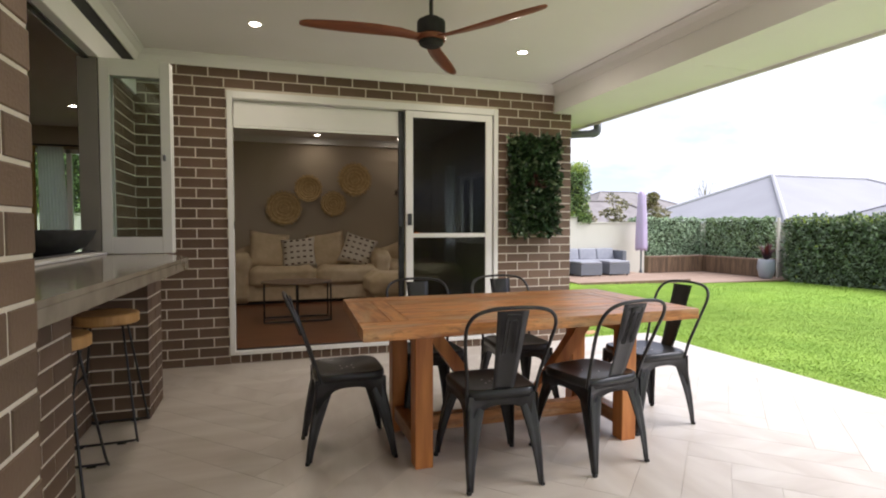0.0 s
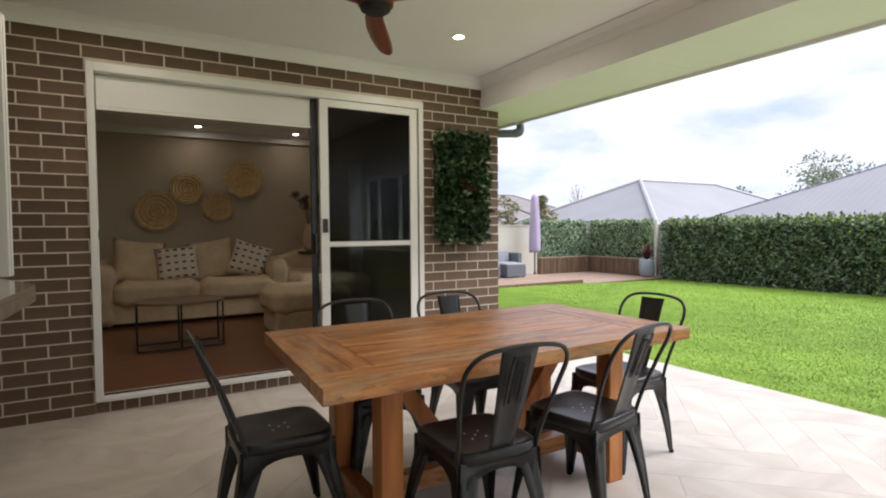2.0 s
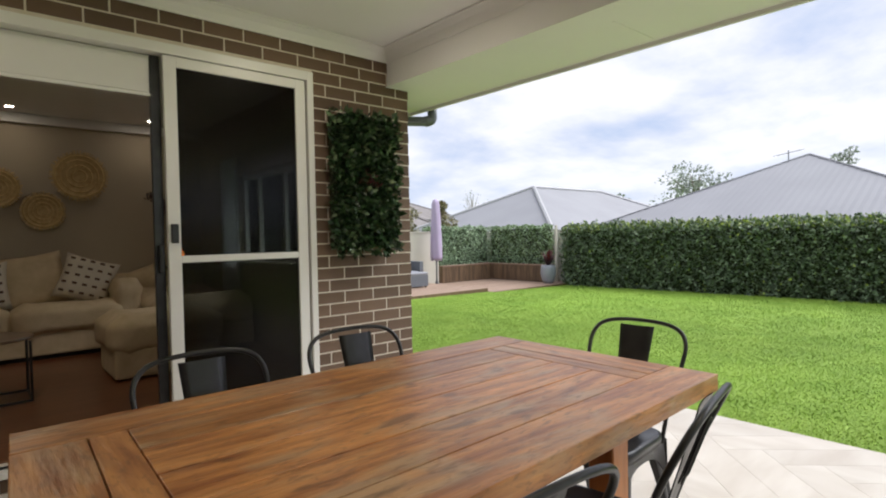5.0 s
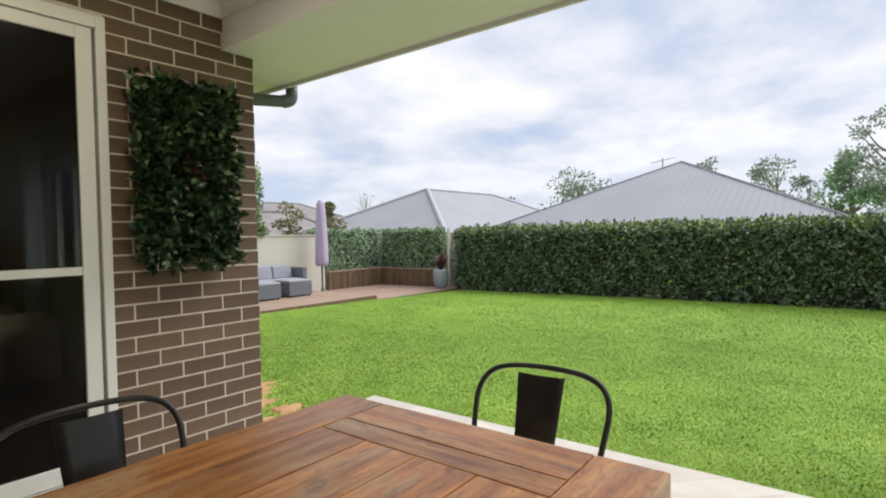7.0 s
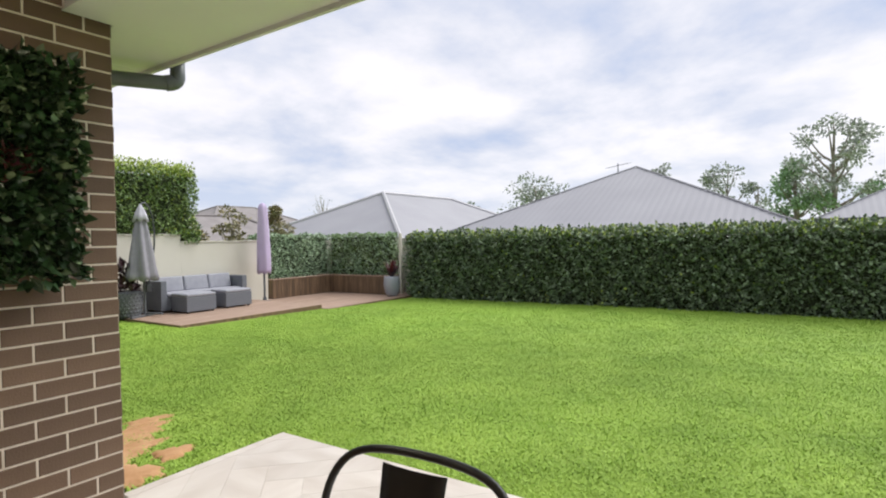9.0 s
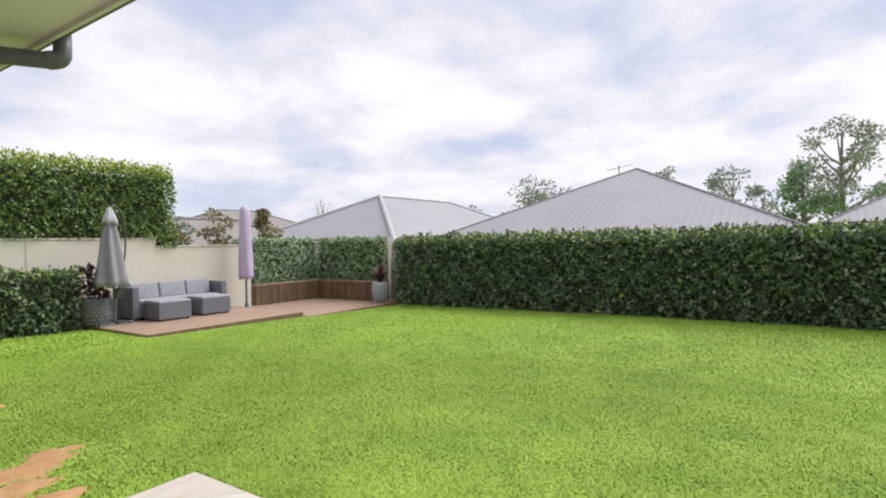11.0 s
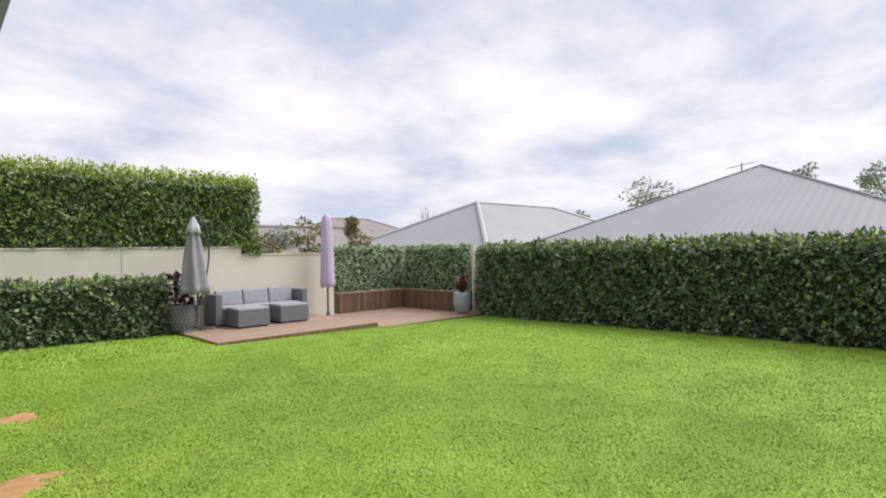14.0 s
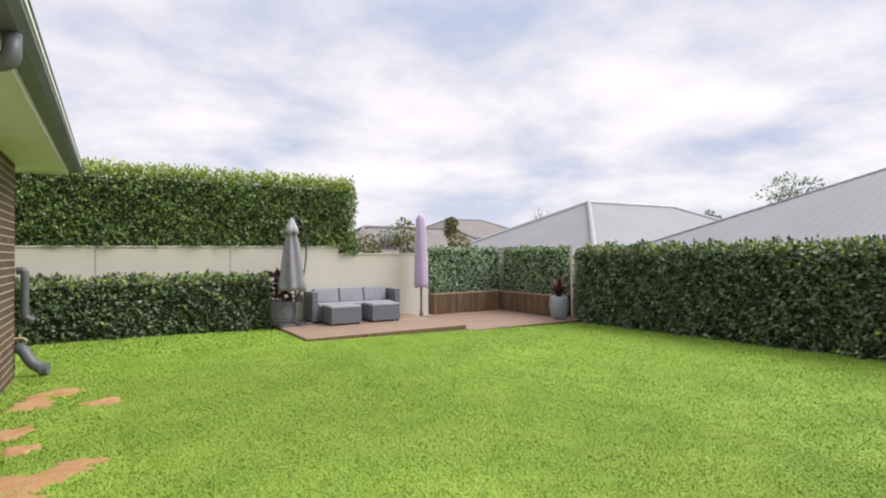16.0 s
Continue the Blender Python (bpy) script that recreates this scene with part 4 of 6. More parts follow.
def pillow(parent, x, y, z, size, rz, lean, m, pattern=False, roll=0):
    bm = bmesh.new()
    n = 10
    top, bot = [], []
    for j in range(n + 1):
        for lst in (top, bot):
            lst.append([])
        for i in range(n + 1):
            u, v = -1 + 2 * i / n, -1 + 2 * j / n
            pin = 1 - 0.09 * (1 - u * u) * abs(v) ** 3 - 0.09 * (1 - v * v) * abs(u) ** 3
            t = 0.085 * (1 - u ** 4) ** 0.6 * (1 - v ** 4) ** 0.6
            px, pz = u * size / 2 * pin, v * size / 2 * pin
            a = bm.verts.new((px, -t, pz))
            top[-1].append(a)
            bot[-1].append(a if abs(u) == 1 or abs(v) == 1 else bm.verts.new((px, t, pz)))
    for L_, fl in ((top, 0), (bot, 1)):
        for j in range(n):
            for i in range(n):
                q = (L_[j][i], L_[j][i + 1], L_[j + 1][i + 1], L_[j + 1][i])
                bm.faces.new(q if not fl else q[::-1])
    p = single("throw_pillow", bm, m, "brown and white block printed scatter pillow on the sofa" if pattern else "plain beige linen pillow on the sofa", "pillow", group="sofa pillows", smooth=True)
    p.matrix_basis = pose(x, y, z + size / 2 * math.cos(radians(lean)) * 1.0, -lean, roll, rz)
    if pattern:
        for j in range(5):
            for i in range(5):
                u, v = -0.72 + 0.36 * i, -0.72 + 0.36 * j
                t = 0.085 * (1 - u ** 4) ** 0.6 * (1 - v ** 4) ** 0.6
                bm = bmesh.new()
                box_bm(bm, u * size / 2 - 0.022, -t - 0.002, v * size / 2 - 0.012, u * size / 2 + 0.022, -t + 0.002, v * size / 2 + 0.012)
                part("print_motif", bm, M_PATBROWN, p, "dark brown printed motif")


def living_room():
    s = thing("corner_sofa", "beige linen corner sofa with loose seat cushions against the wall", "sofa", (0, 0, 0))
    part("base", bbox(-0.40, 8.02, 0.13, 2.70, 9.0, 0.36, bev=0.02, seg=2), M_LINEN, s)
    # black box puts the shadow under the sofa into colour
    part("plinth", bbox(-0.35, 8.07, 0.086, 2.65, 8.98, 0.13), M_BLACKR, s, "black plinth coloured as the shadow under the sofa")
    part("backrest", puffy(-0.40, 8.78, 0.36, 2.70, 9.03, 0.80), M_LINEN, s, smooth=True)
    part("armrest", puffy(-0.42, 8.0, 0.13, -0.16, 8.9, 0.76), M_LINEN, s, smooth=True)
    for x0, x1 in ((-0.15, 0.76), (0.77, 1.68)):
        part("seat_cushion", puffy(x0, 7.97, 0.36, x1, 8.78, 0.56, 0.09), M_LINEN, s, smooth=True)
    part("armrest", puffy(1.62, 8.0, 0.13, 1.83, 8.75, 0.78), M_LINEN, s, smooth=True)
    part("chaise_base", bbox(1.85, 7.2, 0.13, 2.72, 8.02, 0.36, bev=0.02, seg=2), M_LINEN, s)
    part("seat_cushion", puffy(1.84, 7.2, 0.36, 2.72, 8.78, 0.57, 0.09), M_LINEN, s, smooth=True)
    o = thing("ottoman", "plump beige linen ottoman on the timber floor", "ottoman", (0, 0, 0))
    part("body", bbox(1.33, 6.55, 0.10, 2.15, 7.15, 0.34, bev=0.03, seg=2), M_LINEN, o)
    part("cushion", puffy(1.30, 6.52, 0.33, 2.18, 7.18, 0.55, 0.12), M_LINEN, o, smooth=True)
    for x in (1.40, 2.08):
        for y in (6.62, 7.08):
            part("foot", bbox(x - 0.02, y - 0.02, 0.085, x + 0.02, y + 0.02, 0.10), M_BLACKR, o)
    pillow(s, 0.12, 8.50, 0.55, 0.60, 10, 24, M_LINEN, roll=8)
    pillow(s, 0.54, 8.38, 0.55, 0.50, -8, 24, M_PATCUSH, True, roll=-6)
    pillow(s, 0.98, 8.50, 0.55, 0.58, 4, 22, M_LINEN, roll=-8)
    pillow(s, 1.42, 8.38, 0.58, 0.50, -12, 24, M_PATCUSH, True, roll=18)
    t = thing("coffee_table", "oval topped coffee table on thin black metal frame", "coffee table", (0.43, 6.62, 0.085))
    bm = lathe([(0.0, 0.435), (0.40, 0.435), (0.405, 0.445), (0.40, 0.455), (0.0, 0.455)], 40, m=Matrix.Diagonal((1.0, 0.8, 1, 1)))
    part("tabletop", bm, M_BROWNTOP, t, "brown oval top")
    for x in (-0.37, 0.0, 0.37):
        part("leg_frame", tube([(x, -0.18, 0.43), (x, -0.18, 0.006), (x, 0.18, 0.006), (x, 0.18, 0.43)], 0.009, 6), M_BLACK, t)
    for y in (-0.18, 0.18):
        part("bar", bbox(-0.37, y - 0.008, 0.0, 0.37, y + 0.008, 0.014), M_BLACK, t)
    rng = random.Random(8)
    for x, z, r in ((0.35, 1.47, 0.275), (0.73, 1.79, 0.215), (1.12, 1.55, 0.205), (1.47, 1.95, 0.275)):
        b = thing("wall_basket", "round woven straw basket plate hung on the wall", "wall basket", (x, 9.02, z), group="straw wall baskets")
        m = Matrix.Rotation(radians(90), 4, "X")
        part("dish", lathe([(0.0, 0.01), (r * 0.35, 0.012), (r * 0.7, 0.03), (r * 0.93, 0.045), (r * 0.93, 0.035), (0.0, 0.0)], 32, m=m), M_STRAW, b)
        for k in (0.25, 0.45, 0.66, 0.84):
            q = [(r * k * math.cos(t_), -0.012 - 0.035 * k * k - 0.004 * (i % 2), r * k * math.sin(t_)) for i, t_ in enumerate([2 * math.pi * i / 36 for i in range(36)])]
            part("woven_coil", tube(q, 0.010, 5, True), M_STRAW, b)
        bm = bmesh.new()
        for i in range(70):
            a = 2 * math.pi * i / 70 + rng.uniform(-0.03, 0.03)
            L = r * rng.uniform(0.99, 1.06)
            tube_bm(bm, [(r * 0.86 * math.cos(a), -0.035, r * 0.86 * math.sin(a)), (L * math.cos(a), -0.045, L * math.sin(a))], 0.007, 4)
        part("frayed_rim", bm, M_STRAW, b, "frayed straw rim")
    st = thing("side_table", "small round black side table beside the sofa", "side table", (2.42, 8.62, 0.085))
    st.location = (2.34, 9.0 - 0.26, 0.085)
    part("tabletop", lathe([(0.0, 0.79), (0.17, 0.79), (0.17, 0.81), (0.0, 0.81)], 24), M_BLACK, st)
    part("stem", tube([(0, 0, 0.01), (0, 0, 0.79)], 0.015), M_BLACK, st)
    k = thing("candle", "small glowing orange candle jar on the black side table", "candle", (2.44, 8.68, 0.895))
    part("jar", lathe([(0.0, 0.0), (0.045, 0.0), (0.048, 0.01), (0.046, 0.12), (0.042, 0.12), (0.040, 0.012), (0.0, 0.010)], 20), M_VASE, k, "cream jar", smooth=True)
    part("flame", lathe([(0.0, 0.10), (0.020, 0.115), (0.030, 0.145), (0.016, 0.18), (0.0, 0.20)], 14), M_CANDLE, k, "orange flame glow", smooth=True)
    v = thing("floor_vase", "slim cream ceramic vase holding dark dried plumes", "vase", (2.34, 8.74, 0.897))
    part("vase", lathe([(0.0, 0.0), (0.06, 0.0), (0.085, 0.08), (0.08, 0.24), (0.045, 0.36), (0.04, 0.40), (0.03, 0.40), (0.0, 0.3)], 24), M_VASE, v, smooth=True)
    rng = np.random.default_rng(3)
    for i in range(5):
        a = i * 1.25 + 0.3
        tip = np.array([0.17 * math.cos(a), 0.12 * math.sin(a), 0.72 + 0.05 * (i % 3)])
        pts = smooth_path([(0, 0, 0.36), (tip[0] * 0.35, tip[1] * 0.35, 0.58), (tip[0], tip[1], tip[2] + 0.02), (tip[0] * 1.4, tip[1] * 1.4, tip[2] - 0.03)], 5)
        part("plume_stem", tube(pts, 0.003, 5), M_BLACK, v)
        P = np.array([pts[6 + int(k)] for k in rng.uniform(0, 9, 90)]) + rng.normal(0, 0.018, (90, 3))
        leaf_cloud("plume", np.hstack([P, rng.normal(0, 1, (90, 3))]), 0.05, M_LEAFBURG, v, width=0.2, kind="stuff")


living_room()


# ---- vertical garden panel on the wall ----
def green_panel():
    g = thing("vertical_garden", "rectangular panel of dark artificial foliage hung on the brick wall", "plant panel", (0, 0, 0))
    part("backing", bbox(2.39, 4.93, 1.13, 2.88, 4.99, 2.05), M_INSIDE, g, "dark backing grid")
    rng = np.random.default_rng(5)
    n = 2300
    P = np.column_stack([rng.uniform(2.365, 2.905, n), 4.925 - rng.uniform(0, 0.045, n), rng.uniform(1.10, 2.075, n)])
    D = np.column_stack([(P[:, 0] - 2.635) * 1.2, -np.ones(n), (P[:, 2] - 1.59) * 0.4])
    dark = rng.random(n) < 0.8
    leaf_cloud("foliage", np.hstack([P, D])[dark], 0.062, M_LEAFDARK, g, "dark green plastic leaves", droop=0.5, width=0.55)
    leaf_cloud("foliage", np.hstack([P, D])[~dark], 0.060, M_LEAF, g, "mid green plastic leaves", droop=0.5)
    k = 60
    P = np.column_stack([rng.normal(2.64, 0.035, k), rng.uniform(4.87, 4.90, k), rng.normal(1.60, 0.03, k)])
    leaf_cloud("red_sprig", np.hstack([P, np.tile([0, -1.0, 0], (k, 1))]), 0.05, M_LEAFRED, g, "small dark red sprig", width=0.3)


green_panel()


def pipes():
    d = thing("downpipe", "grey round downpipe elbow under the eave", "downpipe", (0, 0, 0))
    path = [(3.63, 5.33, 2.358), (3.63, 5.33, 2.27)] + smooth_path([(3.63, 5.33, 2.25), (3.615, 5.335, 2.225), (3.58, 5.345, 2.215)], 4) + [(3.24, 5.47, 2.20), (3.17, 5.50, 2.18), (3.15, 5.51, 2.13), (3.15, 5.51, 0.0)]
    part("pipe", tube(path, 0.042, 14), M_GREYMETAL, d, smooth=True)
    part("collar", tube([(3.60, 5.338, 2.222), (3.565, 5.35, 2.213)], 0.047, 14), M_GREYMETAL, d)
    for z in (1.8, 0.6):
        part("bracket", bbox(3.096, 5.46, z, 3.20, 5.56, z + 0.03), M_GREYMETAL, d)
    w = thing("waste_pipe", "grey curved drain pipe at the base of the brick wall", "drain pipe", (0, 0.37, 0.12))
    p = smooth_path([(3.11, 9.45, 1.00), (3.17, 9.45, 1.00), (3.19, 9.45, 0.93), (3.19, 9.45, 0.58), (3.20, 9.45, 0.47), (3.27, 9.43, 0.42)], 5)
    part("upper_pipe", tube(p, 0.042, 12), M_GREYMETAL, w, smooth=True)
    p = smooth_path([(3.12, 9.45, 0.12), (3.17, 9.43, 0.10), (3.26, 9.38, -0.04), (3.36, 9.34, -0.12)], 5)
    part("lower_pipe", tube(p, 0.062, 12), M_GREYMETAL, w, smooth=True)
    part("pipe_end", tube([(3.34, 9.345, -0.125), (3.42, 9.33, -0.125)], 0.074, 14), M_GREYMETAL, w)
    t = thing("garden_tap", "small brass garden tap on the brick wall", "tap", (0, 0.25, 0.24))
    part("spout", tube(smooth_path([(3.098, 9.5, 0.12), (3.18, 9.5, 0.12), (3.22, 9.5, 0.08)], 4), 0.012, 8), M_VASE, t)
    part("handle", tube([(3.15, 9.47, 0.15), (3.15, 9.53, 0.15)], 0.008, 6), M_VASE, t)
    part("stem", tube([(3.15, 9.5, 0.12), (3.15, 9.5, 0.15)], 0.007, 6), M_VASE, t)


pipes()


# ---- boundary wall, deck, planters ----
single("boundary_wall_1", bbox(-7.0, 13.13, -1.8, 8.2, 13.33, 1.43, bev=0.004), M_CREAM, "cream rendered boundary wall", kind="structure")
single("boundary_wall_2", bbox(8.2, 13.135, -1.8, 10.42, 13.325, 1.275, bev=0.004), M_CREAM, "lower cream rendered boundary wall", kind="structure")
single("wall_cap_1", bbox(-7.0, 13.115, 1.432, 8.215, 13.345, 1.462, bev=0.004), M_CREAM, "cream wall capping", kind="structure")
single("wall_cap_2", bbox(8.217, 13.115, 1.277, 10.43, 13.345, 1.305, bev=0.004), M_CREAM, "cream wall capping", kind="structure")
for x in (-3.4, -1.0, 1.4, 3.8, 6.0):
    single("wall_joint", bbox(x - 0.006, 13.123, -0.2, x + 0.006, 13.129, 1.43), M_RENDER, "narrow vertical wall joint", kind="structure")
# added out of view, so the door glass mirrors more than bare horizon
single("added_fence_south", bbox(-9.0, -7.1, -1.8, 13.5, -7.0, 1.55), M_CREAM, "unseen cream fence added to close the garden", kind="structure")
single("fence_back", bbox(10.43, 14.0, -1.8, 13.55, 14.06, 1.28), M_CREAM, "cream steel panel fence behind the green screen", kind="structure")
single("fence_side", bbox(13.46, -7.0, -1.8, 13.52, 14.0, 1.30), M_CREAM, "cream steel panel fence behind the hedge", kind="structure")
bm = bmesh.new()
box_bm(bm, 12.98, 11.00, -0.4, 13.04, 11.06, 1.42)
single("fence_post", bm, M_CREAM, "cream steel fence post at the hedge end", kind="structure")


def deck():
    d = tagged(new("deck"), "two level timber deck of reddish brown boards", kind="structure")
    part("deck_frame", bbox(6.78, 10.78, -0.5, 9.83, 13.1, -0.115), M_PLANTER, d, "dark timber deck frame")
    part("deck_frame", bbox(9.83, 10.58, -0.5, 13.4, 13.9, -0.195), M_PLANTER, d, "dark timber deck frame")
    w = 0.14
    y = 10.72
    while y < 13.1:
        part("board", bbox(6.75, y, -0.114, 9.86, min(y + w - 0.005, 13.11), -0.09), M_DECK, d)
        y += w
    y = 10.52
    while y < 13.9:
        part("board", bbox(9.865, y, -0.194, 13.4, y + w - 0.005, -0.17), M_DECK, d)
        y += w
    part("edge_board", bbox(6.77, 10.70, -0.5, 9.86, 10.719, -0.095), M_PLANTER, d)
    part("edge_board", bbox(6.73, 10.70, -0.5, 6.749, 13.1, -0.095), M_PLANTER, d)
    part("edge_board", bbox(9.88, 10.50, -0.5, 13.0, 10.519, -0.173), M_PLANTER, d)


deck()


def planter(name, x0, y0, x1, y1, z0, z1, front):
    p = thing(name, "dark timber slatted planter box along the deck edge", "planter box", (0, 0, 0), group="timber planter boxes")
    part("core", bbox(x0 + 0.02, y0 + 0.02, z0, x1 - 0.02, y1 - 0.02, z1 - 0.06), M_INSIDE, p)
    part("soil", bbox(x0 + 0.06, y0 + 0.06, z1 - 0.06, x1 - 0.06, y1 - 0.06, z1 - 0.05), M_INSIDE, p)
    w = 0.085
    n = int((x1 - x0) / w)
    for i in range(n):
        part("slat", bbox(x0 + i * w + 0.003, y0, z0 + 0.01, x0 + (i + 1) * w - 0.003, y0 + 0.018, z1 - 0.031), M_PLANTER, p)
    n = int((y1 - y0) / w)
    for i in range(n):
        part("slat", bbox(x0, y0 + i * w + 0.022, z0 + 0.01, x0 + 0.018, y0 + (i + 1) * w + 0.016, z1 - 0.031), M_PLANTER, p)
    for b in ((x0 - 0.012, y0 - 0.012, x1, y0 + 0.07), (x0 - 0.012, y0 + 0.072, x0 + 0.07, y1), (x0 + 0.072, y1 - 0.07, x1, y1), (x1 - 0.07, y0 + 0.072, x1, y1 - 0.072)):
        part("cap_rail", bbox(b[0], b[1], z1 - 0.03, b[2], b[3], z1, bev=0.003), M_DECK, p, "worn brown capping rail")
    return p


planter("planter_box", 10.62, 13.20, 12.60, 13.80, -0.17, 0.325, "y")
planter("planter_box", 12.605, 11.20, 13.20, 13.80, -0.17, 0.325, "x")


# ---- deck furniture ----
def woven_box(name, parent, x0, y0, z0, x1, y1, z1, label=""):
    return part(name, bbox(x0, y0, z0, x1, y1, z1, bev=0.012, seg=2), M_WICKER, parent, label)


def outdoor_sofa():
    s = thing("outdoor_sofa", "grey woven outdoor sofa with pale grey cushions on the deck", "outdoor sofa", (0, 0, -0.09))
    x0, x1, y0, y1 = 7.42, 9.36, 12.56, 13.10
    woven_box("base", s, x0 + 0.13, y0, 0.04, x1 - 0.13, y1 - 0.1, 0.30)
    woven_box("armrest", s, x0, y0 - 0.04, 0.04, x0 + 0.12, y1, 0.62)
    woven_box("armrest", s, x1 - 0.12, y0 - 0.04, 0.04, x1, y1, 0.62)
    woven_box("backrest", s, x0 + 0.13, y1 - 0.10, 0.04, x1 - 0.13, y1, 0.62)
    part("seat_cushion", bbox(x0 + 0.14, y0 - 0.02, 0.301, x1 - 0.14, y1 - 0.12, 0.38, bev=0.03, seg=3), M_CUSH, s, "pale grey seat cushion", smooth=True)
    w = (x1 - x0 - 0.28) / 3
    for i in range(3):
        bm = bbox(-w / 2 + 0.008, -0.055, 0.0, w / 2 - 0.008, 0.055, 0.32, bev=0.045, seg=4)
        c = part("back_cushion", bm, M_CUSH, s, "plump grey back cushion", smooth=True)
        c.matrix_basis = pose(x0 + 0.14 + w * (i + 0.5), y1 - 0.19, 0.36, -12, 0, 0)
    for x, dy in ((7.62, 0.0), (8.50, 0.06)):
        o = thing("outdoor_ottoman", "low grey woven ottoman with pale cushion on the deck", "ottoman", (x, 11.98 + dy, -0.09), group="woven ottomans")
        woven_box("body", o, 0, 0, 0.03, 0.62, 0.54, 0.31)
        part("cushion", bbox(0.0, 0.0, 0.311, 0.62, 0.54, 0.375, bev=0.028, seg=3), M_CUSH, o, "pale grey top cushion", smooth=True)
        for a in (0.05, 0.57):
            for b in (0.05, 0.49):
                part("foot", bbox(a - 0.02, b - 0.02, 0.0, a + 0.02, b + 0.02, 0.03), M_BLACKR, o)


outdoor_sofa()


def folded_canopy(profile, folds=9, depth=0.22, seed=1):
    """A closed umbrella canopy: a body of folds round a pole."""
    bm = bmesh.new()
    n = folds * 6
    rows = []
    for r, z in profile:
        row = []
        for i in range(n):
            a = 2 * math.pi * i / n
            k = 1 - depth * (0.5 + 0.5 * math.cos(folds * a + 2.0 * z)) * min(1, r / 0.08)
            row.append(bm.verts.new((r * k * math.cos(a), r * k * math.sin(a), z - 0.03 * math.cos(folds * a) * (r > profile[0][0] * 0.95 and z == profile[0][1]))))
        rows.append(row)
    for A, B in zip(rows, rows[1:]):
        for i in range(n):
            bm.faces.new((A[i], A[(i + 1) % n], B[(i + 1) % n], B[i]))
    bm.faces.new(rows[0][::-1]), bm.faces.new(rows[-1])
    return bm


def umbrellas():
    u = thing("cantilever_umbrella", "closed grey cantilever umbrella standing on the deck", "umbrella", (7.08, 12.42, -0.09))
    m = folded_canopy([(0.29, 0.70), (0.275, 0.80), (0.215, 1.2), (0.15, 1.58), (0.095, 1.80), (0.085, 1.86)], 6, 0.38)
    bmesh.ops.translate(m, verts=m.verts[:], vec=(-0.13, -0.15, 0.0))
    cn = part("canopy", m, M_UMB, u, "folded grey canvas canopy", smooth=True)
    m = folded_canopy([(0.145, 1.78), (0.105, 1.90), (0.05, 2.02), (0.012, 2.08)], 6, 0.2)
    bmesh.ops.translate(m, verts=m.verts[:], vec=(-0.13, -0.15, 0.0))
    part("vent", m, M_UMBTOP, cn, "pale pointed top vent", smooth=True)
    part("pole", tube([(-0.02, 0, 0.04), (-0.02, 0, 0.95)], 0.022, 10), M_GREYMETAL, u)
    part("arm", tube(smooth_path([(0.02, -0.02, 0.50), (0.14, 0.02, 0.95), (0.20, 0.02, 1.45), (0.12, -0.05, 1.90), (-0.02, -0.12, 2.10), (-0.13, -0.15, 2.08)], 5), 0.016, 8), M_DARKFAS, u, "dark curved arm", smooth=True)
    part("crank_box", bbox(-0.01, -0.05, 0.46, 0.09, 0.03, 0.60, bev=0.012, seg=2), M_DARKFAS, u)
    part("crank_handle", tube([(0.07, -0.05, 0.53), (0.07, -0.12, 0.53), (0.07, -0.12, 0.45)], 0.008, 6), M_BLACK, u)
    for a in (20, 110):
        b = bbox(-0.36, -0.025, 0.0, 0.36, 0.025, 0.035, bev=0.005)
        c = part("base_bar", b, M_GREYMETAL, u)
        c.matrix_basis = pose(0, 0, 0.001 * (a > 50) + (0.036 if a > 50 else 0), 0, 0, a)
    v = thing("covered_umbrella", "closed umbrella in a lilac cover beside the planter", "umbrella", (10.02, 12.76, -0.17))
    part("cover", folded_canopy([(0.155, 0.70), (0.165, 0.78), (0.16, 1.2), (0.135, 1.9), (0.115, 2.22), (0.08, 2.31), (0.02, 2.345)], 6, 0.10), M_LILAC, v, "tall lilac fabric cover", smooth=True)
    part("pole", tube([(0, 0, 0.05), (0, 0, 0.75)], 0.024, 10), M_GREYMETAL, v)
    part("base", lathe([(0.0, 0.0), (0.17, 0.0), (0.17, 0.03), (0.05, 0.06), (0.035, 0.14), (0.0, 0.14)], 24), M_GREYMETAL, v, "grey round base")


umbrellas()


def strap_leaves(name, parent, n, length, m, z0, seed, spread=1.0, width=0.05):
    """Broad arching leaves rising from one crown."""
    rng = random.Random(seed)
    bm = bmesh.new()
    for i in range(n):
        a = rng.uniform(0, 2 * math.pi)
        L = length * rng.uniform(0.6, 1.1)
        out = rng.uniform(0.15, 0.75) * spread
        pts = []
        for k in range(5):
            u = k / 4
            pts.append(Vector((math.cos(a) * L * out * u ** 1.3, math.sin(a) * L * out * u ** 1.3, z0 + L * (u - 0.35 * out * u * u))))
        side = Vector((-math.sin(a), math.cos(a), 0.15))
        ws = [0.25, 0.8, 1.0, 0.75, 0.05]
        A = [bm.verts.new(p + side * width * w * 0.5) for p, w in zip(pts, ws)]
        B = [bm.verts.new(p - side * width * w * 0.5) for p, w in zip(pts, ws)]
        for k in range(4):
            bm.faces.new((A[k], A[k + 1], B[k + 1], B[k]))
    return part(name, bm, m, parent, smooth=True)


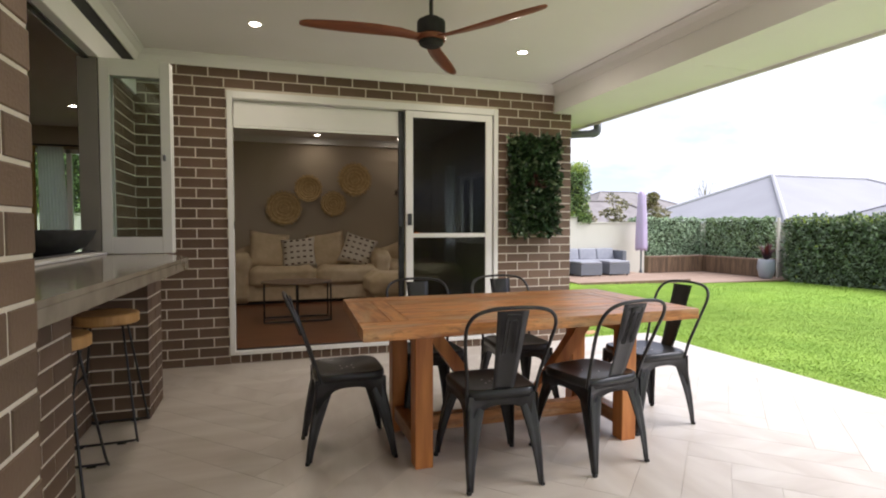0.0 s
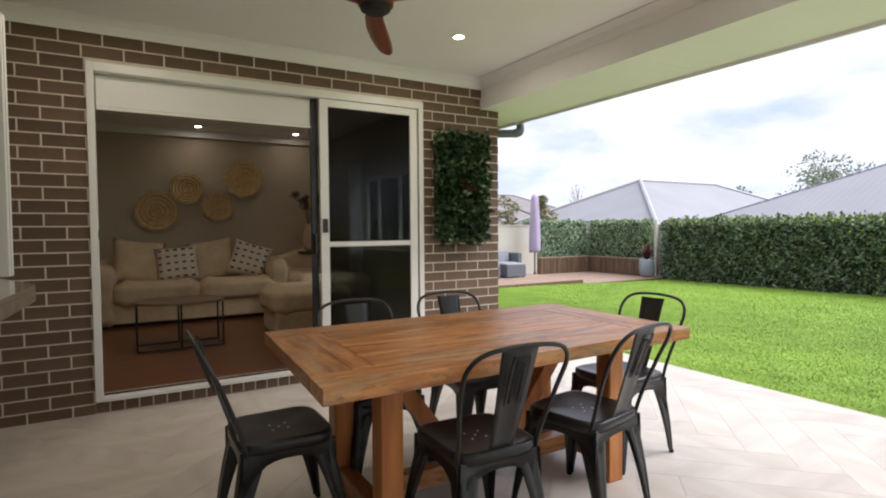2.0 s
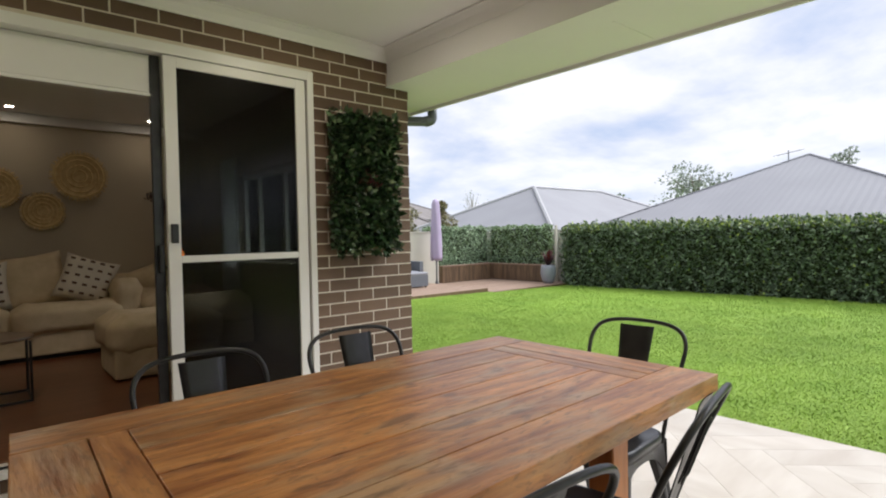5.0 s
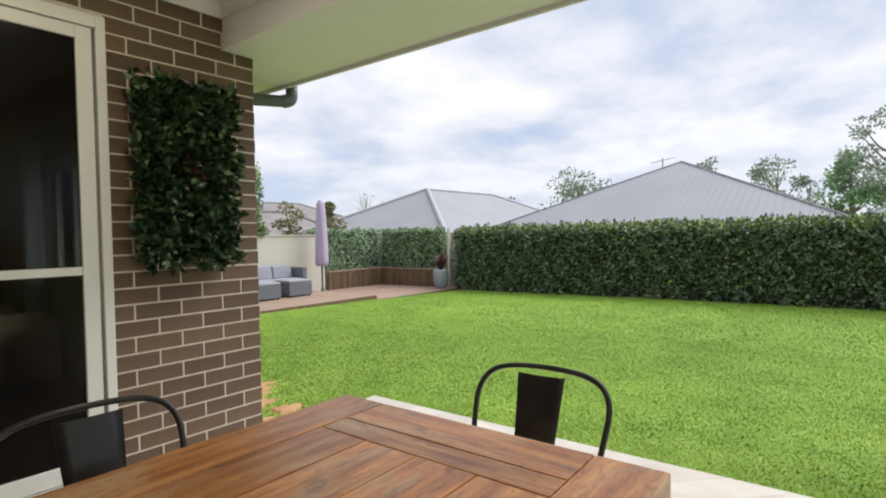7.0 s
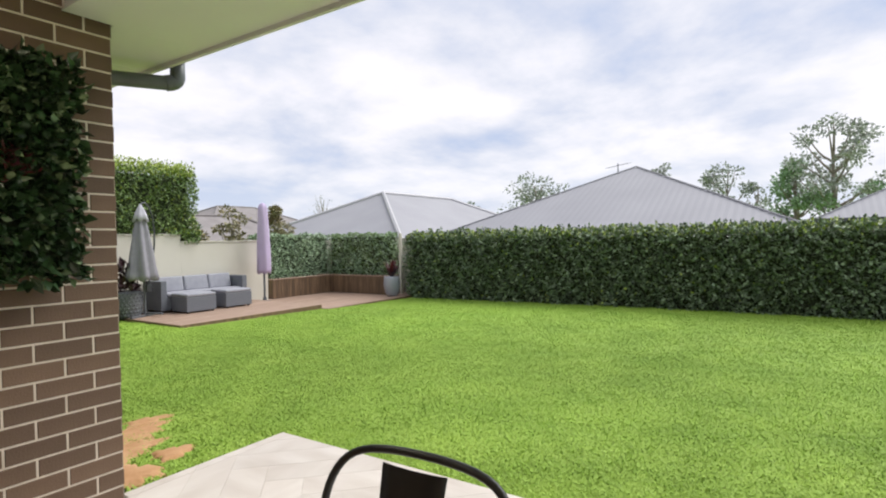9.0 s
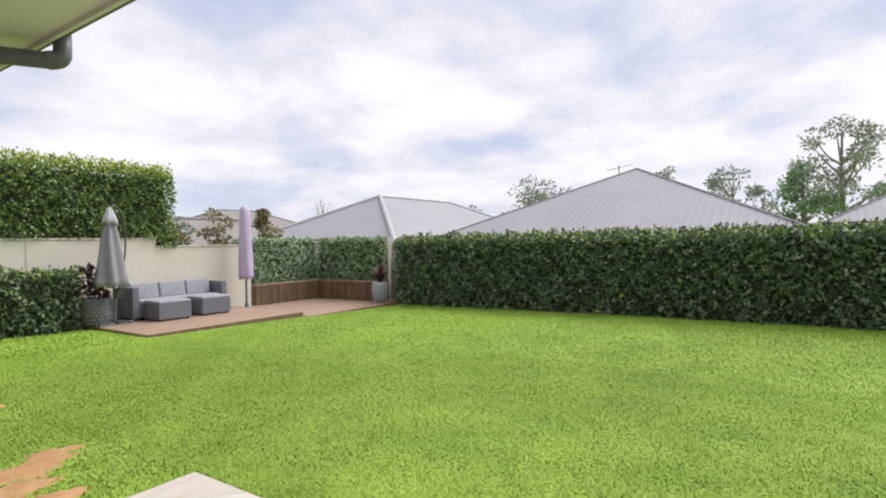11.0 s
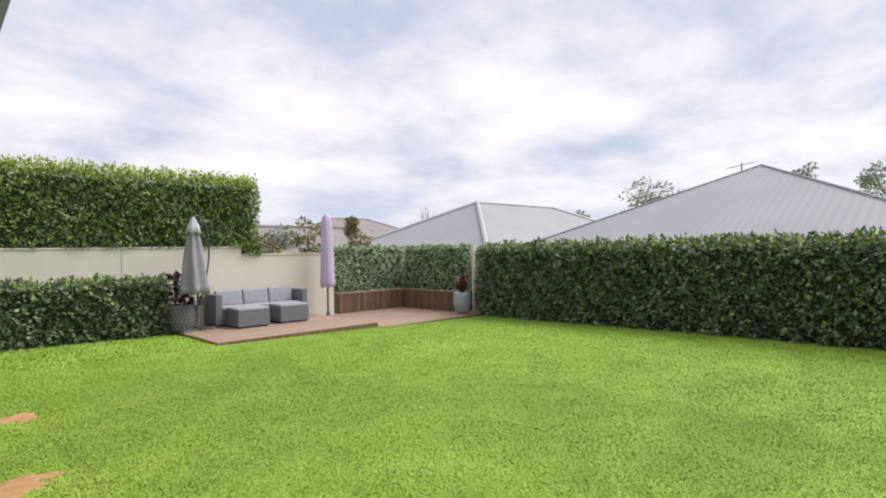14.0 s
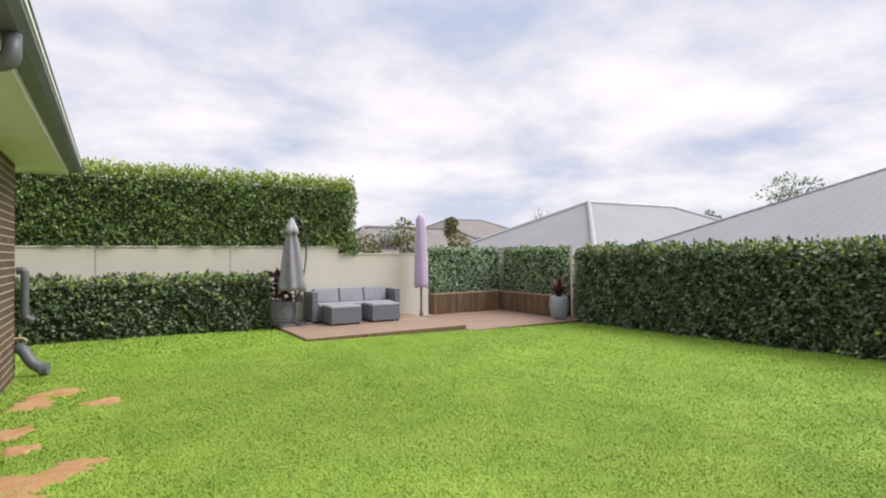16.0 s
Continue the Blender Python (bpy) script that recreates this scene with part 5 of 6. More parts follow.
def pots():
    p = thing("potted_plant", "large grey patterned pot holding a dark leafed rubber plant", "potted plant", (6.85, 12.62, -0.12))
    pot = part("pot", lathe([(0.0, 0.0), (0.15, 0.0), (0.20, 0.06), (0.245, 0.25), (0.24, 0.42), (0.225, 0.52), (0.21, 0.52), (0.20, 0.46), (0.0, 0.45)], 40), M_POTPAT, p, "grey pot with raised diamond pattern", smooth=True)
    bm = bmesh.new()
    for j in range(7):
        for i in range(22):
            a = 2 * math.pi * (i + 0.5 * (j % 2)) / 22
            z = 0.08 + 0.065 * j
            r = 0.20 + 0.048 * math.sin(min(1, z / 0.42) * 1.9)
            c = Vector((r * math.cos(a), r * math.sin(a), z))
            t = Vector((-math.sin(a), math.cos(a), 0))
            o = Vector((math.cos(a), math.sin(a), 0)) * 0.012
            q = [bm.verts.new(c + d) for d in (t * 0.028, Vector((0, 0, 0.03)), -t * 0.028, Vector((0, 0, -0.03)))]
            top = bm.verts.new(c + o)
            for k in range(4):
                bm.faces.new((q[k], q[(k + 1) % 4], top))
    part("raised_pattern", bm, M_POTPAT, pot, kind="")
    for i in range(5):
        a = i * 1.3
        pts = smooth_path([(0.03 * math.cos(a), 0.03 * math.sin(a), 0.45), (0.07 * math.cos(a), 0.07 * math.sin(a), 0.7), (0.15 * math.cos(a), 0.12 * math.sin(a), 0.92 + 0.04 * i)], 4)
        part("stem", tube(pts, 0.008, 6), M_BARK, p)
    rng = np.random.default_rng(12)
    n = 150
    P = np.column_stack([rng.normal(0, 0.10, n), rng.normal(0, 0.10, n), rng.uniform(0.5, 1.02, n)])
    leaf_cloud("foliage", np.hstack([P, np.column_stack([P[:, :2] * 6, np.full(n, 0.4)])]), 0.15, M_LEAFBURG, p, "broad dark burgundy leaves", width=0.5)
    q = thing("potted_plant", "smooth grey pot holding a red cordyline beside the planter", "potted plant", (12.44, 10.88, -0.17))
    part("pot", lathe([(0.0, 0.0), (0.12, 0.0), (0.17, 0.08), (0.215, 0.28), (0.20, 0.44), (0.185, 0.50), (0.17, 0.50), (0.16, 0.44), (0.0, 0.43)], 36), M_POT, q, "smooth blue grey pot", smooth=True)
    strap_leaves("foliage", q, 34, 0.52, M_LEAFRED, 0.42, 5, 0.75, 0.055)
    strap_leaves("foliage", q, 22, 0.40, M_LEAFBURG, 0.42, 6, 1.1, 0.06)


pots()


# ---- hedges ----
def hedge_spots(rng, x0, y0, z0, x1, y1, z1, dens, faces, rough=0.10):
    """Places and outward directions for leaves over the chosen faces of a clipped hedge."""
    out = []
    for f in faces:
        ax = "xyz".index(f[0])
        d = [x1 - x0, y1 - y0, z1 - z0]
        area = np.prod([d[i] for i in range(3) if i != ax])
        n = int(area * dens)
        P = np.column_stack([rng.uniform(x0, x1, n), rng.uniform(y0, y1, n), rng.uniform(z0, z1, n)])
        side = -1 if f[1] == "-" else 1
        lim = [x0, y0, z0][ax] if side < 0 else [x1, y1, z1][ax]
        a, b = P[:, (ax + 1) % 3], P[:, (ax + 2) % 3]
        wave = 0.22 * rough * (np.sin(a * 5.1 + b * 3.3) + np.sin(a * 11.7 - b * 8.9) + np.sin(a * 23.0 + 2 * np.sin(b * 17.0)) + np.sin(b * 27.0 + 2 * np.sin(a * 19.0)))
        P[:, ax] = lim - side * (rng.random(n) ** 1.8 * rough - wave)
        D = np.zeros((n, 3))
        D[:, ax] = side
        out.append(np.hstack([P, D]))
    return np.vstack(out)


def hedge(name, label, box, dens, size, faces, m, tip, seed, rough=0.10, tips=0.0, fringe=0.0):
    x0, y0, z0, x1, y1, z1 = box
    h = thing(name, label, "hedge", (0, 0, 0))
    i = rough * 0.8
    # plain dark box: its colour stands for the shade between the leaves
    part("inner_core", bbox(x0 + i, y0 + i, z0 - 0.05, x1 - i, y1 - i, z1 - i), M_INSIDE, h, "dark box for the shaded twigs inside")
    rng = np.random.default_rng(seed)
    S = hedge_spots(rng, *box, dens, faces, rough)
    k = rng.random(len(S)) < tips
    hi = S[:, 2] > z1 - 0.13
    k |= hi & (rng.random(len(S)) < (0.6 if fringe else 0.2))
    leaf_cloud("foliage", S[~k], size, m, h, "dense clipped green leaves", width=0.62, up=-0.15, flat=1.1)
    leaf_cloud("young_foliage", S[k], size * 0.95, tip, h, "brighter young leaves", up=0.5, width=0.55)
    if fringe:
        n = int((x1 - x0) * 420)
        P = np.column_stack([rng.uniform(x0, x1, n), rng.uniform(y0, y1, n), z1 + rng.uniform(-0.05, 1, n) * fringe * (0.4 + 0.6 * np.sin(rng.uniform(0, 3.1, n)))])
        leaf_cloud("top_growth", np.hstack([P, np.tile([0, 0, 1.0], (n, 1))]), size, tip, h, "yellow green top shoots", up=0.8)
    return h


hedge("clipped_hedge", "long dark green clipped hedge along the side fence", (12.70, -5.0, -0.22, 13.42, 10.62, 1.36), 1350, 0.076, ("x-", "z+", "y+"), M_LEAF, M_LEAF2, 21, 0.17, 0.02)
hedge("low_hedge", "low dark green clipped hedge in front of the cream wall", (-2.0, 12.60, -0.16, 6.62, 13.08, 0.88), 1100, 0.075, ("y-", "z+", "x+"), M_LEAF, M_LEAF2, 22, 0.13, 0.05)
hedge("tall_hedge", "tall green hedge with yellow green tips above the cream wall", (-6.5, 13.12, 1.45, 8.58, 13.75, 2.80), 1600, 0.06, ("y-", "z+", "x+"), M_LEAFUP, M_LEAF2, 23, 0.16, 0.10, 0.18)
hedge("hedge_end", "hanging end of the tall hedge over the lower wall", (8.22, 13.08, 1.28, 8.60, 13.60, 1.55), 2200, 0.055, ("y-", "x+"), M_LEAFUP, M_LEAF2, 24, 0.08)
hedge("green_screen", "pale green leafy screen above the planter box", (10.45, 13.62, 0.28, 13.0, 13.90, 1.42), 2000, 0.055, ("y-", "z+", "x-"), M_LEAFPALE, M_LEAF, 25, 0.08, 0.2)
hedge("green_screen", "pale and mid green leafy screen above the side planter box", (12.95, 11.25, 0.28, 13.2, 13.62, 1.41), 2000, 0.055, ("x-", "z+", "y-"), M_LEAFPALE, M_LEAFUP, 26, 0.08, 0.45)


# ---- trees ----
def tree(name, label, x, y, z0, h, w, crown0, m, n, size, seed, clumps=16, trunk=0.12, sparse=1.0, shape=1.0, lean=0.0):
    t = thing(name, label, "tree", (x, y, z0))
    rng = np.random.default_rng(seed)
    top = Vector((lean, 0, h * 0.93))
    stem = smooth_path([(0, 0, 0), (lean * 0.3 + 0.01 * h, 0, h * 0.35), (lean * 0.6 - 0.015 * h, 0.01 * h, h * 0.65), tuple(top)], 4)
    bm = bmesh.new()
    rs = [trunk * (1 - 0.85 * i / (len(stem) - 1)) for i in range(len(stem))]
    tube_bm(bm, stem, rs, 7)
    spots = []
    for c in range(clumps):
        u = crown0 + (0.97 - crown0) * (c + rng.random()) / clumps
        a = rng.uniform(0, 2 * math.pi)
        env = math.sin(min(1, (u - crown0) / (1 - crown0) * 0.9 + 0.12) * math.pi) ** 0.6 * shape + 0.12
        r = w / 2 * env * rng.uniform(0.35, 1.0) * 0.8
        base = stem[min(len(stem) - 1, int(max(0.0, u - 0.12) * (len(stem) - 1)))]
        end = Vector((lean * u + r * math.cos(a), r * math.sin(a), h * u))
        mid = base.lerp(end, 0.5) - Vector((0, 0, 0.04 * h * rng.random()))
        tube_bm(bm, smooth_path([tuple(base), tuple(mid), tuple(end)], 3), [trunk * 0.35 * (1 - 0.12 * q) for q in range(7)], 5)
        k = max(4, int(n / clumps * rng.uniform(0.5, 1.5)))
        cr = w * rng.uniform(0.10, 0.19) * sparse
        v = rng.normal(0, 1, (k, 3))
        v /= np.linalg.norm(v, axis=1)[:, None]
        q = v * cr * (rng.random((k, 1)) ** 0.4) * np.array([1.15, 1.15, 0.75])
        spots.append(np.hstack([np.array(end) + q, v]))
    part("trunk", bm, M_BARK, t, "pale bark trunk with limbs", smooth=True)
    leaf_cloud("crown", np.vstack(spots), size, m, t, "many small leaves in open clumps", width=0.5, droop=0.3)
    return t


tree("magnolia", "small bronze green magnolia behind the cream wall", 11.22, 15.6, -1.7, 3.95, 1.2, 0.42, M_MAG, 1700, 0.115, 31, 14, 0.05)
tree("magnolia", "dense bronze green magnolia behind the planter", 12.53, 15.37, -1.7, 4.0, 1.2, 0.42, M_MAG, 2200, 0.115, 32, 14, 0.05, 1.2)
tree("magnolia", "yellow green young magnolia behind the cream wall", 9.9, 15.8, -1.7, 3.6, 1.2, 0.42, M_MAG, 1500, 0.115, 33, 12, 0.05)
tree("garden_tree", "small bronze green tree beside the tall hedge", 9.2, 15.0, -1.7, 3.5, 0.7, 0.5, M_MAG, 500, 0.10, 34, 9, 0.04)
tree("gum_tree", "spreading grey green gum tree behind the roofs", 45.8, 21.1, -2, 8.2, 7.4, 0.42, M_GUMHAZE, 2600, 0.30, 41, 20, 0.25)
tree("gum_tree", "small distant grey green gum tree", 43.1, 26.8, -2, 6.7, 1.5, 0.5, M_GUMHAZE, 500, 0.25, 42, 8, 0.12)
tree("gum_tree", "round topped gum tree behind the grey roof", 49.0, 11.8, -2, 9.1, 2.6, 0.6, M_GUMHAZE, 900, 0.28, 43, 10, 0.15)
tree("gum_tree", "thin open gum tree behind the grey roof", 49.7, 7.1, -2, 8.7, 5.6, 0.45, M_GUMHAZE, 1300, 0.28, 44, 22, 0.2, 0.7)
tree("garden_tree", "rounded bright green tree beside the tall gum", 49.9, 2.6, -2, 8.4, 4.4, 0.3, M_GREENHAZE, 3200, 0.30, 45, 22, 0.25, 1.15)
tree("gum_tree", "tall open crowned gum tree standing above the others", 49.9, 0.3, -2, 11.4, 7.0, 0.45, M_GUMHAZE, 2300, 0.28, 46, 30, 0.28, 0.75)
tree("garden_tree", "low bright green tree beside the tall gum", 49.8, -1.6, -2, 6.8, 3.6, 0.3, M_GREENHAZE, 1700, 0.28, 47, 14, 0.18, 1.15)
tree("gum_tree", "thin open gum tree in the distance", 48.5, 5.0, -2, 7.2, 3.0, 0.45, M_GUMHAZE, 500, 0.26, 48, 12, 0.12, 0.7)
tree("bare_tree", "nearly bare pale tree behind the grey roof", 35.2, 36.8, -2, 7.4, 4.6, 0.5, M_GUMHAZE, 160, 0.16, 49, 26, 0.12, 0.6)
tree("distant_tree", "rounded distant green tree beyond the tall hedge", 16.6, 27.0, -2, 4.7, 2.6, 0.35, M_GUMHAZE, 1500, 0.22, 50, 14, 0.15, 1.1)


# ---- neighbouring houses ----
def roof_sheet(bm, pts, ribs, n):
    """One roof plane (eave a to b, ridge c to d) in raised ribs."""
    a, b, c, d = [Vector(p) for p in pts]
    nrm = (b - a).cross(d - a).normalized()
    if nrm.z < 0:
        nrm = -nrm
    rows = []
    for i in range(n + 1):
        u = i / n
        lift = nrm * (0.007 if ribs and i % 2 else 0.0)
        lo, e = a.lerp(b, u), (b - a)
        t = u * e.length
        # the sheet's upper end lies on the polyline a-d-c-b
        lenA, lenB = (d - a).dot(e.normalized()), e.length - (b - c).dot(e.normalized())
        if t < lenA:
            hi = a.lerp(d, t / max(lenA, 1e-6))
        elif t > lenB:
            hi = b.lerp(c, (e.length - t) / max(e.length - lenB, 1e-6))
        else:
            hi = d.lerp(c, (t - lenA) / max(lenB - lenA, 1e-6))
        rows.append((bm.verts.new(lo + lift), bm.verts.new(hi + lift)))
    for (p, q), (r, s) in zip(rows, rows[1:]):
        bm.faces.new((p, r, s, q))


def neighbour(label, x0, y0, x1, y1, eave, ridge0, ridge1, m, ribs=True, base=-1.75, cap=None):
    h = thing("neighbour_house", label, "house", (0, 0, 0), group="neighbouring houses")
    part("wall", bbox(x0 + 0.5, y0 + 0.5, base, x1 - 0.5, y1 - 0.5, eave + 0.03), M_RENDER, h)
    c = [(x0, y0, eave), (x1, y0, eave), (x1, y1, eave), (x0, y1, eave)]
    r0, r1 = ridge0, ridge1
    bm = bmesh.new()
    k = 0.3 if ribs else 0.6
    along_x = abs(r1[0] - r0[0]) >= abs(r1[1] - r0[1])
    if along_x:
        planes = [(c[0], c[1], r1, r0), (c[1], c[2], r1, r1), (c[2], c[3], r0, r1), (c[3], c[0], r0, r0)]
    else:
        planes = [(c[0], c[1], r0, r0), (c[1], c[2], r1, r0), (c[2], c[3], r1, r1), (c[3], c[0], r0, r1)]
    for p in planes:
        n = max(4, int((Vector(p[1]) - Vector(p[0])).length / (0.095 if ribs else 0.6)))
        roof_sheet(bm, p, ribs, n)
    roof = part("roof", bm, m, h)
    for p, q in ((c[0], r0), (c[1], r1 if along_x else r0), (c[2], r1), (c[3], r0 if along_x else r1), (r0, r1)):
        if (Vector(p) - Vector(q)).length > 0.1:
            o = Vector((0, 0, 0.03))
            part("ridge_cap", tube([Vector(p) + o, Vector(q) + o], 0.09 if cap else 0.022, 6), cap or m, roof)
    for b in ((x0 - 0.02, y0 - 0.02, x1 + 0.02, y0), (x0 - 0.02, y1, x1 + 0.02, y1 + 0.02), (x0 - 0.02, y0, x0, y1), (x1, y0, x1 + 0.02, y1)):
        part("fascia", bbox(b[0], b[1], eave - 0.18, b[2], b[3], eave + 0.02), M_DARKFAS, h)
    for y in (y0 + 2.2, (y0 + y1) / 2, y1 - 2.2):
        w = part("window", bbox(x0 + 0.47, y - 0.7, base + 1.0, x0 + 0.51, y + 0.7, base + 2.1), M_FRAME, h)
        part("pane", bbox(x0 + 0.46, y - 0.63, base + 1.07, x0 + 0.469, y + 0.63, base + 2.03), M_DARKFAS, w)
    return h


neighbour("low house with a grey corrugated hipped roof behind the hedge", 13.95, 0.45, 34.0, 13.15, 0.62, (20.35, 6.8, 3.50), (27.6, 6.8, 3.50), M_ROOF, True, -1.75)
neighbour("house with a grey metal hipped roof and pale ridge caps", 17.3, 14.3, 33.8, 24.7, 1.10, (22.5, 19.5, 3.54), (28.6, 19.5, 3.54), M_ROOF, True, -1.75, M_RIDGE)
neighbour("distant house with a taupe tiled hipped roof", 33.0, 50.0, 47.0, 62.0, 3.0, (37.8, 56.0, 5.30), (42.5, 56.0, 5.30), M_TILEROOF, False, -1.9, M_TILEROOF)
neighbour("nearby house with a taupe tiled roof beyond the cream wall", 13.2, 26.0, 24.0, 33.0, 1.0, (15.8, 29.5, 2.75), (21.5, 29.5, 2.75), M_TILEROOF, False, -1.9, M_TILEROOF)
neighbour("grey roofed house with dark fascia past the end of the hedge", 21.5, -9.5, 33.0, 1.9, 1.62, (27.0, -3.8, 4.4), (28.0, -3.8, 4.4), M_ROOF, True, -1.75)
a = thing("tv_antenna", "thin metal television antenna on the grey roof", "antenna", (23.9, 8.4, 2.2))
part("mast", tube([(0, 0, 0), (0, 0, 1.95)], 0.02, 6), M_GREYMETAL, a)
part("boom", tube([(-0.45, 0.25, 1.75), (0.45, -0.25, 1.98)], 0.014, 6), M_GREYMETAL, a)
for i in range(6):
    q = -0.4 + 0.16 * i
    part("element", tube([(q - 0.14, -0.556 * q - 0.22, 1.865 + q * 0.25), (q + 0.14, -0.556 * q + 0.22, 1.865 + q * 0.25)], 0.008, 5), M_GREYMETAL, a)


# ---- lawn detail ----
BARE = [(3.62, 6.05, 0.24, 0.15), (3.40, 5.75, 0.22, 0.16), (3.85, 6.22, 0.13, 0.08), (3.42, 8.25, 0.13, 0.24), (3.58, 8.62, 0.18, 0.14), (3.97, 7.95, 0.13, 0.12), (3.38, 7.25, 0.12, 0.13), (3.50, 6.75, 0.09, 0.09), (3.60, 5.45, 0.10, 0.08), (3.30, 5.35, 0.10, 0.16)]


def bare_depth(x, y):
    """Positive inside a bare patch with a ragged edge."""
    best = np.full(np.shape(x), -9.0)
    rag = 0.55 * np.sin(x * 31 + 2 * np.sin(y * 23)) * np.sin(y * 37 + 2 * np.sin(x * 19)) + 0.30 * np.sin(x * 83 + y * 61) * np.sin(y * 97 - x * 41)
    for cx, cy, a, b in BARE:
        best = np.maximum(best, 1 + rag - np.sqrt(((x - cx) / a) ** 2 + ((y - cy) / b) ** 2))
    return best


def soil_patches():
    for k, (cx, cy, a, b) in enumerate(BARE):
        bm = bmesh.new()
        n, rings = 36, (0.35, 0.7, 1.0, 1.3)
        c = bm.verts.new((cx, cy, lawn_z(cx, cy) + 0.009 + 0.0007 * k))
        last = None
        for q in rings:
            row = []
            for i in range(n):
                t = 2 * math.pi * i / n
                wob = q * (1 + 0.22 * math.sin(3 * t + k) + 0.16 * math.sin(7 * t + 2.3 * k) + 0.12 * math.sin(13 * t + k * k))
                px, py = cx + a * wob * math.cos(t), cy + b * wob * math.sin(t)
                row.append(bm.verts.new((px, py, lawn_z(px, py) + (0.009 + 0.0007 * k if q < 1.2 else -0.004))))
            for i in range(n):
                j = (i + 1) % n
                if last is None:
                    bm.faces.new((row[i], row[j], c))
                else:
                    bm.faces.new((last[i], row[i], row[j], last[j]))
            last = row
        single("soil_patch", bm, M_DIRT, "bare sandy orange soil patch in the lawn", kind="structure", smooth=True)


soil_patches()


def grass():
    rng = np.random.default_rng(77)
    out = []
    for (x0, x1, y0, y1, n, size) in ((4.1, 8.2, 0.5, 10.6, 600000, 0.026), (3.1, 4.2, 5.0, 10.6, 70000, 0.030), (8.2, 12.9, 0.5, 10.75, 300000, 0.032), (3.0, 6.75, 10.6, 12.7, 40000, 0.055), (4.1, 12.9, -4.5, 0.5, 40000, 0.055), (-2, 3.1, 10.3, 12.7, 10000, 0.055)):
        P = np.column_stack([rng.uniform(x0, x1, n), rng.uniform(y0, y1, n)])
        keep = np.ones(n, bool)
        dep = bare_depth(P[:, 0], P[:, 1])
        keep &= (dep < 0) | (rng.random(n) < 0.22)
        # thinner, rougher turf beside the house
        thin = np.clip((5.0 - P[:, 0]) / 2.0, 0, 1) * (P[:, 1] > 5.0) * 0.45
        patch = 0.5 + 0.5 * np.sin(P[:, 0] * 2.3 + 1.3 * np.sin(P[:, 1] * 1.7)) * np.sin(P[:, 1] * 2.9 + np.sin(P[:, 0] * 3.1))
        keep &= rng.random(n) > thin * (0.4 + 0.6 * patch)
        keep &= ~((P[:, 0] < SLAB_X + 0.005) & (P[:, 1] < SLAB_Y + 0.005)) & ~((P[:, 0] < 3.11) & (P[:, 1] < 9.86))
        keep &= ~((P[:, 0] > 6.72) & (P[:, 1] > 10.68) & (P[:, 0] < 9.9)) & ~((P[:, 0] > 9.85) & (P[:, 1] > 10.49))
        P = P[keep]
        z = -0.04 - 0.016 * np.clip(P[:, 0] - 4.3, 0, 8.9) - 0.010 * np.clip(P[:, 1] - 5, 0, 9)
        tuft = 0.8 + 0.13 * np.sin(P[:, 0] * 9.1 + 2 * np.sin(P[:, 1] * 4.3)) * np.sin(P[:, 1] * 8.3 + 2 * np.sin(P[:, 0] * 5.7))
        out.append(np.column_stack([P, z, size * tuft * rng.uniform(0.6, 1.3, len(P))]))
    A = np.vstack(out)
    n = len(A)
    B, L = A[:, :3], A[:, 3:4]
    ang = rng.uniform(0, 2 * np.pi, n)
    lean = rng.uniform(0.25, 1.3, n)[:, None]
    dirn = np.column_stack([np.cos(ang), np.sin(ang), np.zeros(n)])
    side = np.column_stack([-np.sin(ang), np.cos(ang), np.zeros(n)]) * (0.15 * L + 0.0008)
    tip = B + dirn * L * lean + np.array([0, 0, 1.0]) * L * 0.58
    v = np.stack([B - side, B + side, tip], 1).reshape(-1, 3)
    f = np.arange(3 * n, dtype=np.int32)
    me = bpy.data.meshes.new("grass")
    me.vertices.add(3 * n), me.loops.add(3 * n), me.polygons.add(n)
    me.vertices.foreach_set("co", v.ravel().astype(np.float32))
    me.loops.foreach_set("vertex_index", f)
    me.polygons.foreach_set("loop_start", np.arange(0, 3 * n, 3, dtype=np.int32))
    me.update(calc_edges=True)
    me.materials.append(M_GRASS)
    tagged(new("grass", me), "short bright green lawn grass blades", "grass", kind="stuff")


grass()


# ---- tiles and bricks ----
def clip_poly(poly, x0, y0, x1, y1):
    for ax, lim, sign in ((0, x0, 1), (0, x1, -1), (1, y0, 1), (1, y1, -1)):
        out = []
        for i, p in enumerate(poly):
            q = poly[(i + 1) % len(poly)]
            a, b = sign * (p[ax] - lim), sign * (q[ax] - lim)
            if a >= 0:
                out.append(p)
            if (a >= 0) != (b >= 0):
                t = a / (a - b)
                out.append((p[0] + t * (q[0] - p[0]), p[1] + t * (q[1] - p[1])))
        poly = out
        if len(poly) < 3:
            return []
    return poly


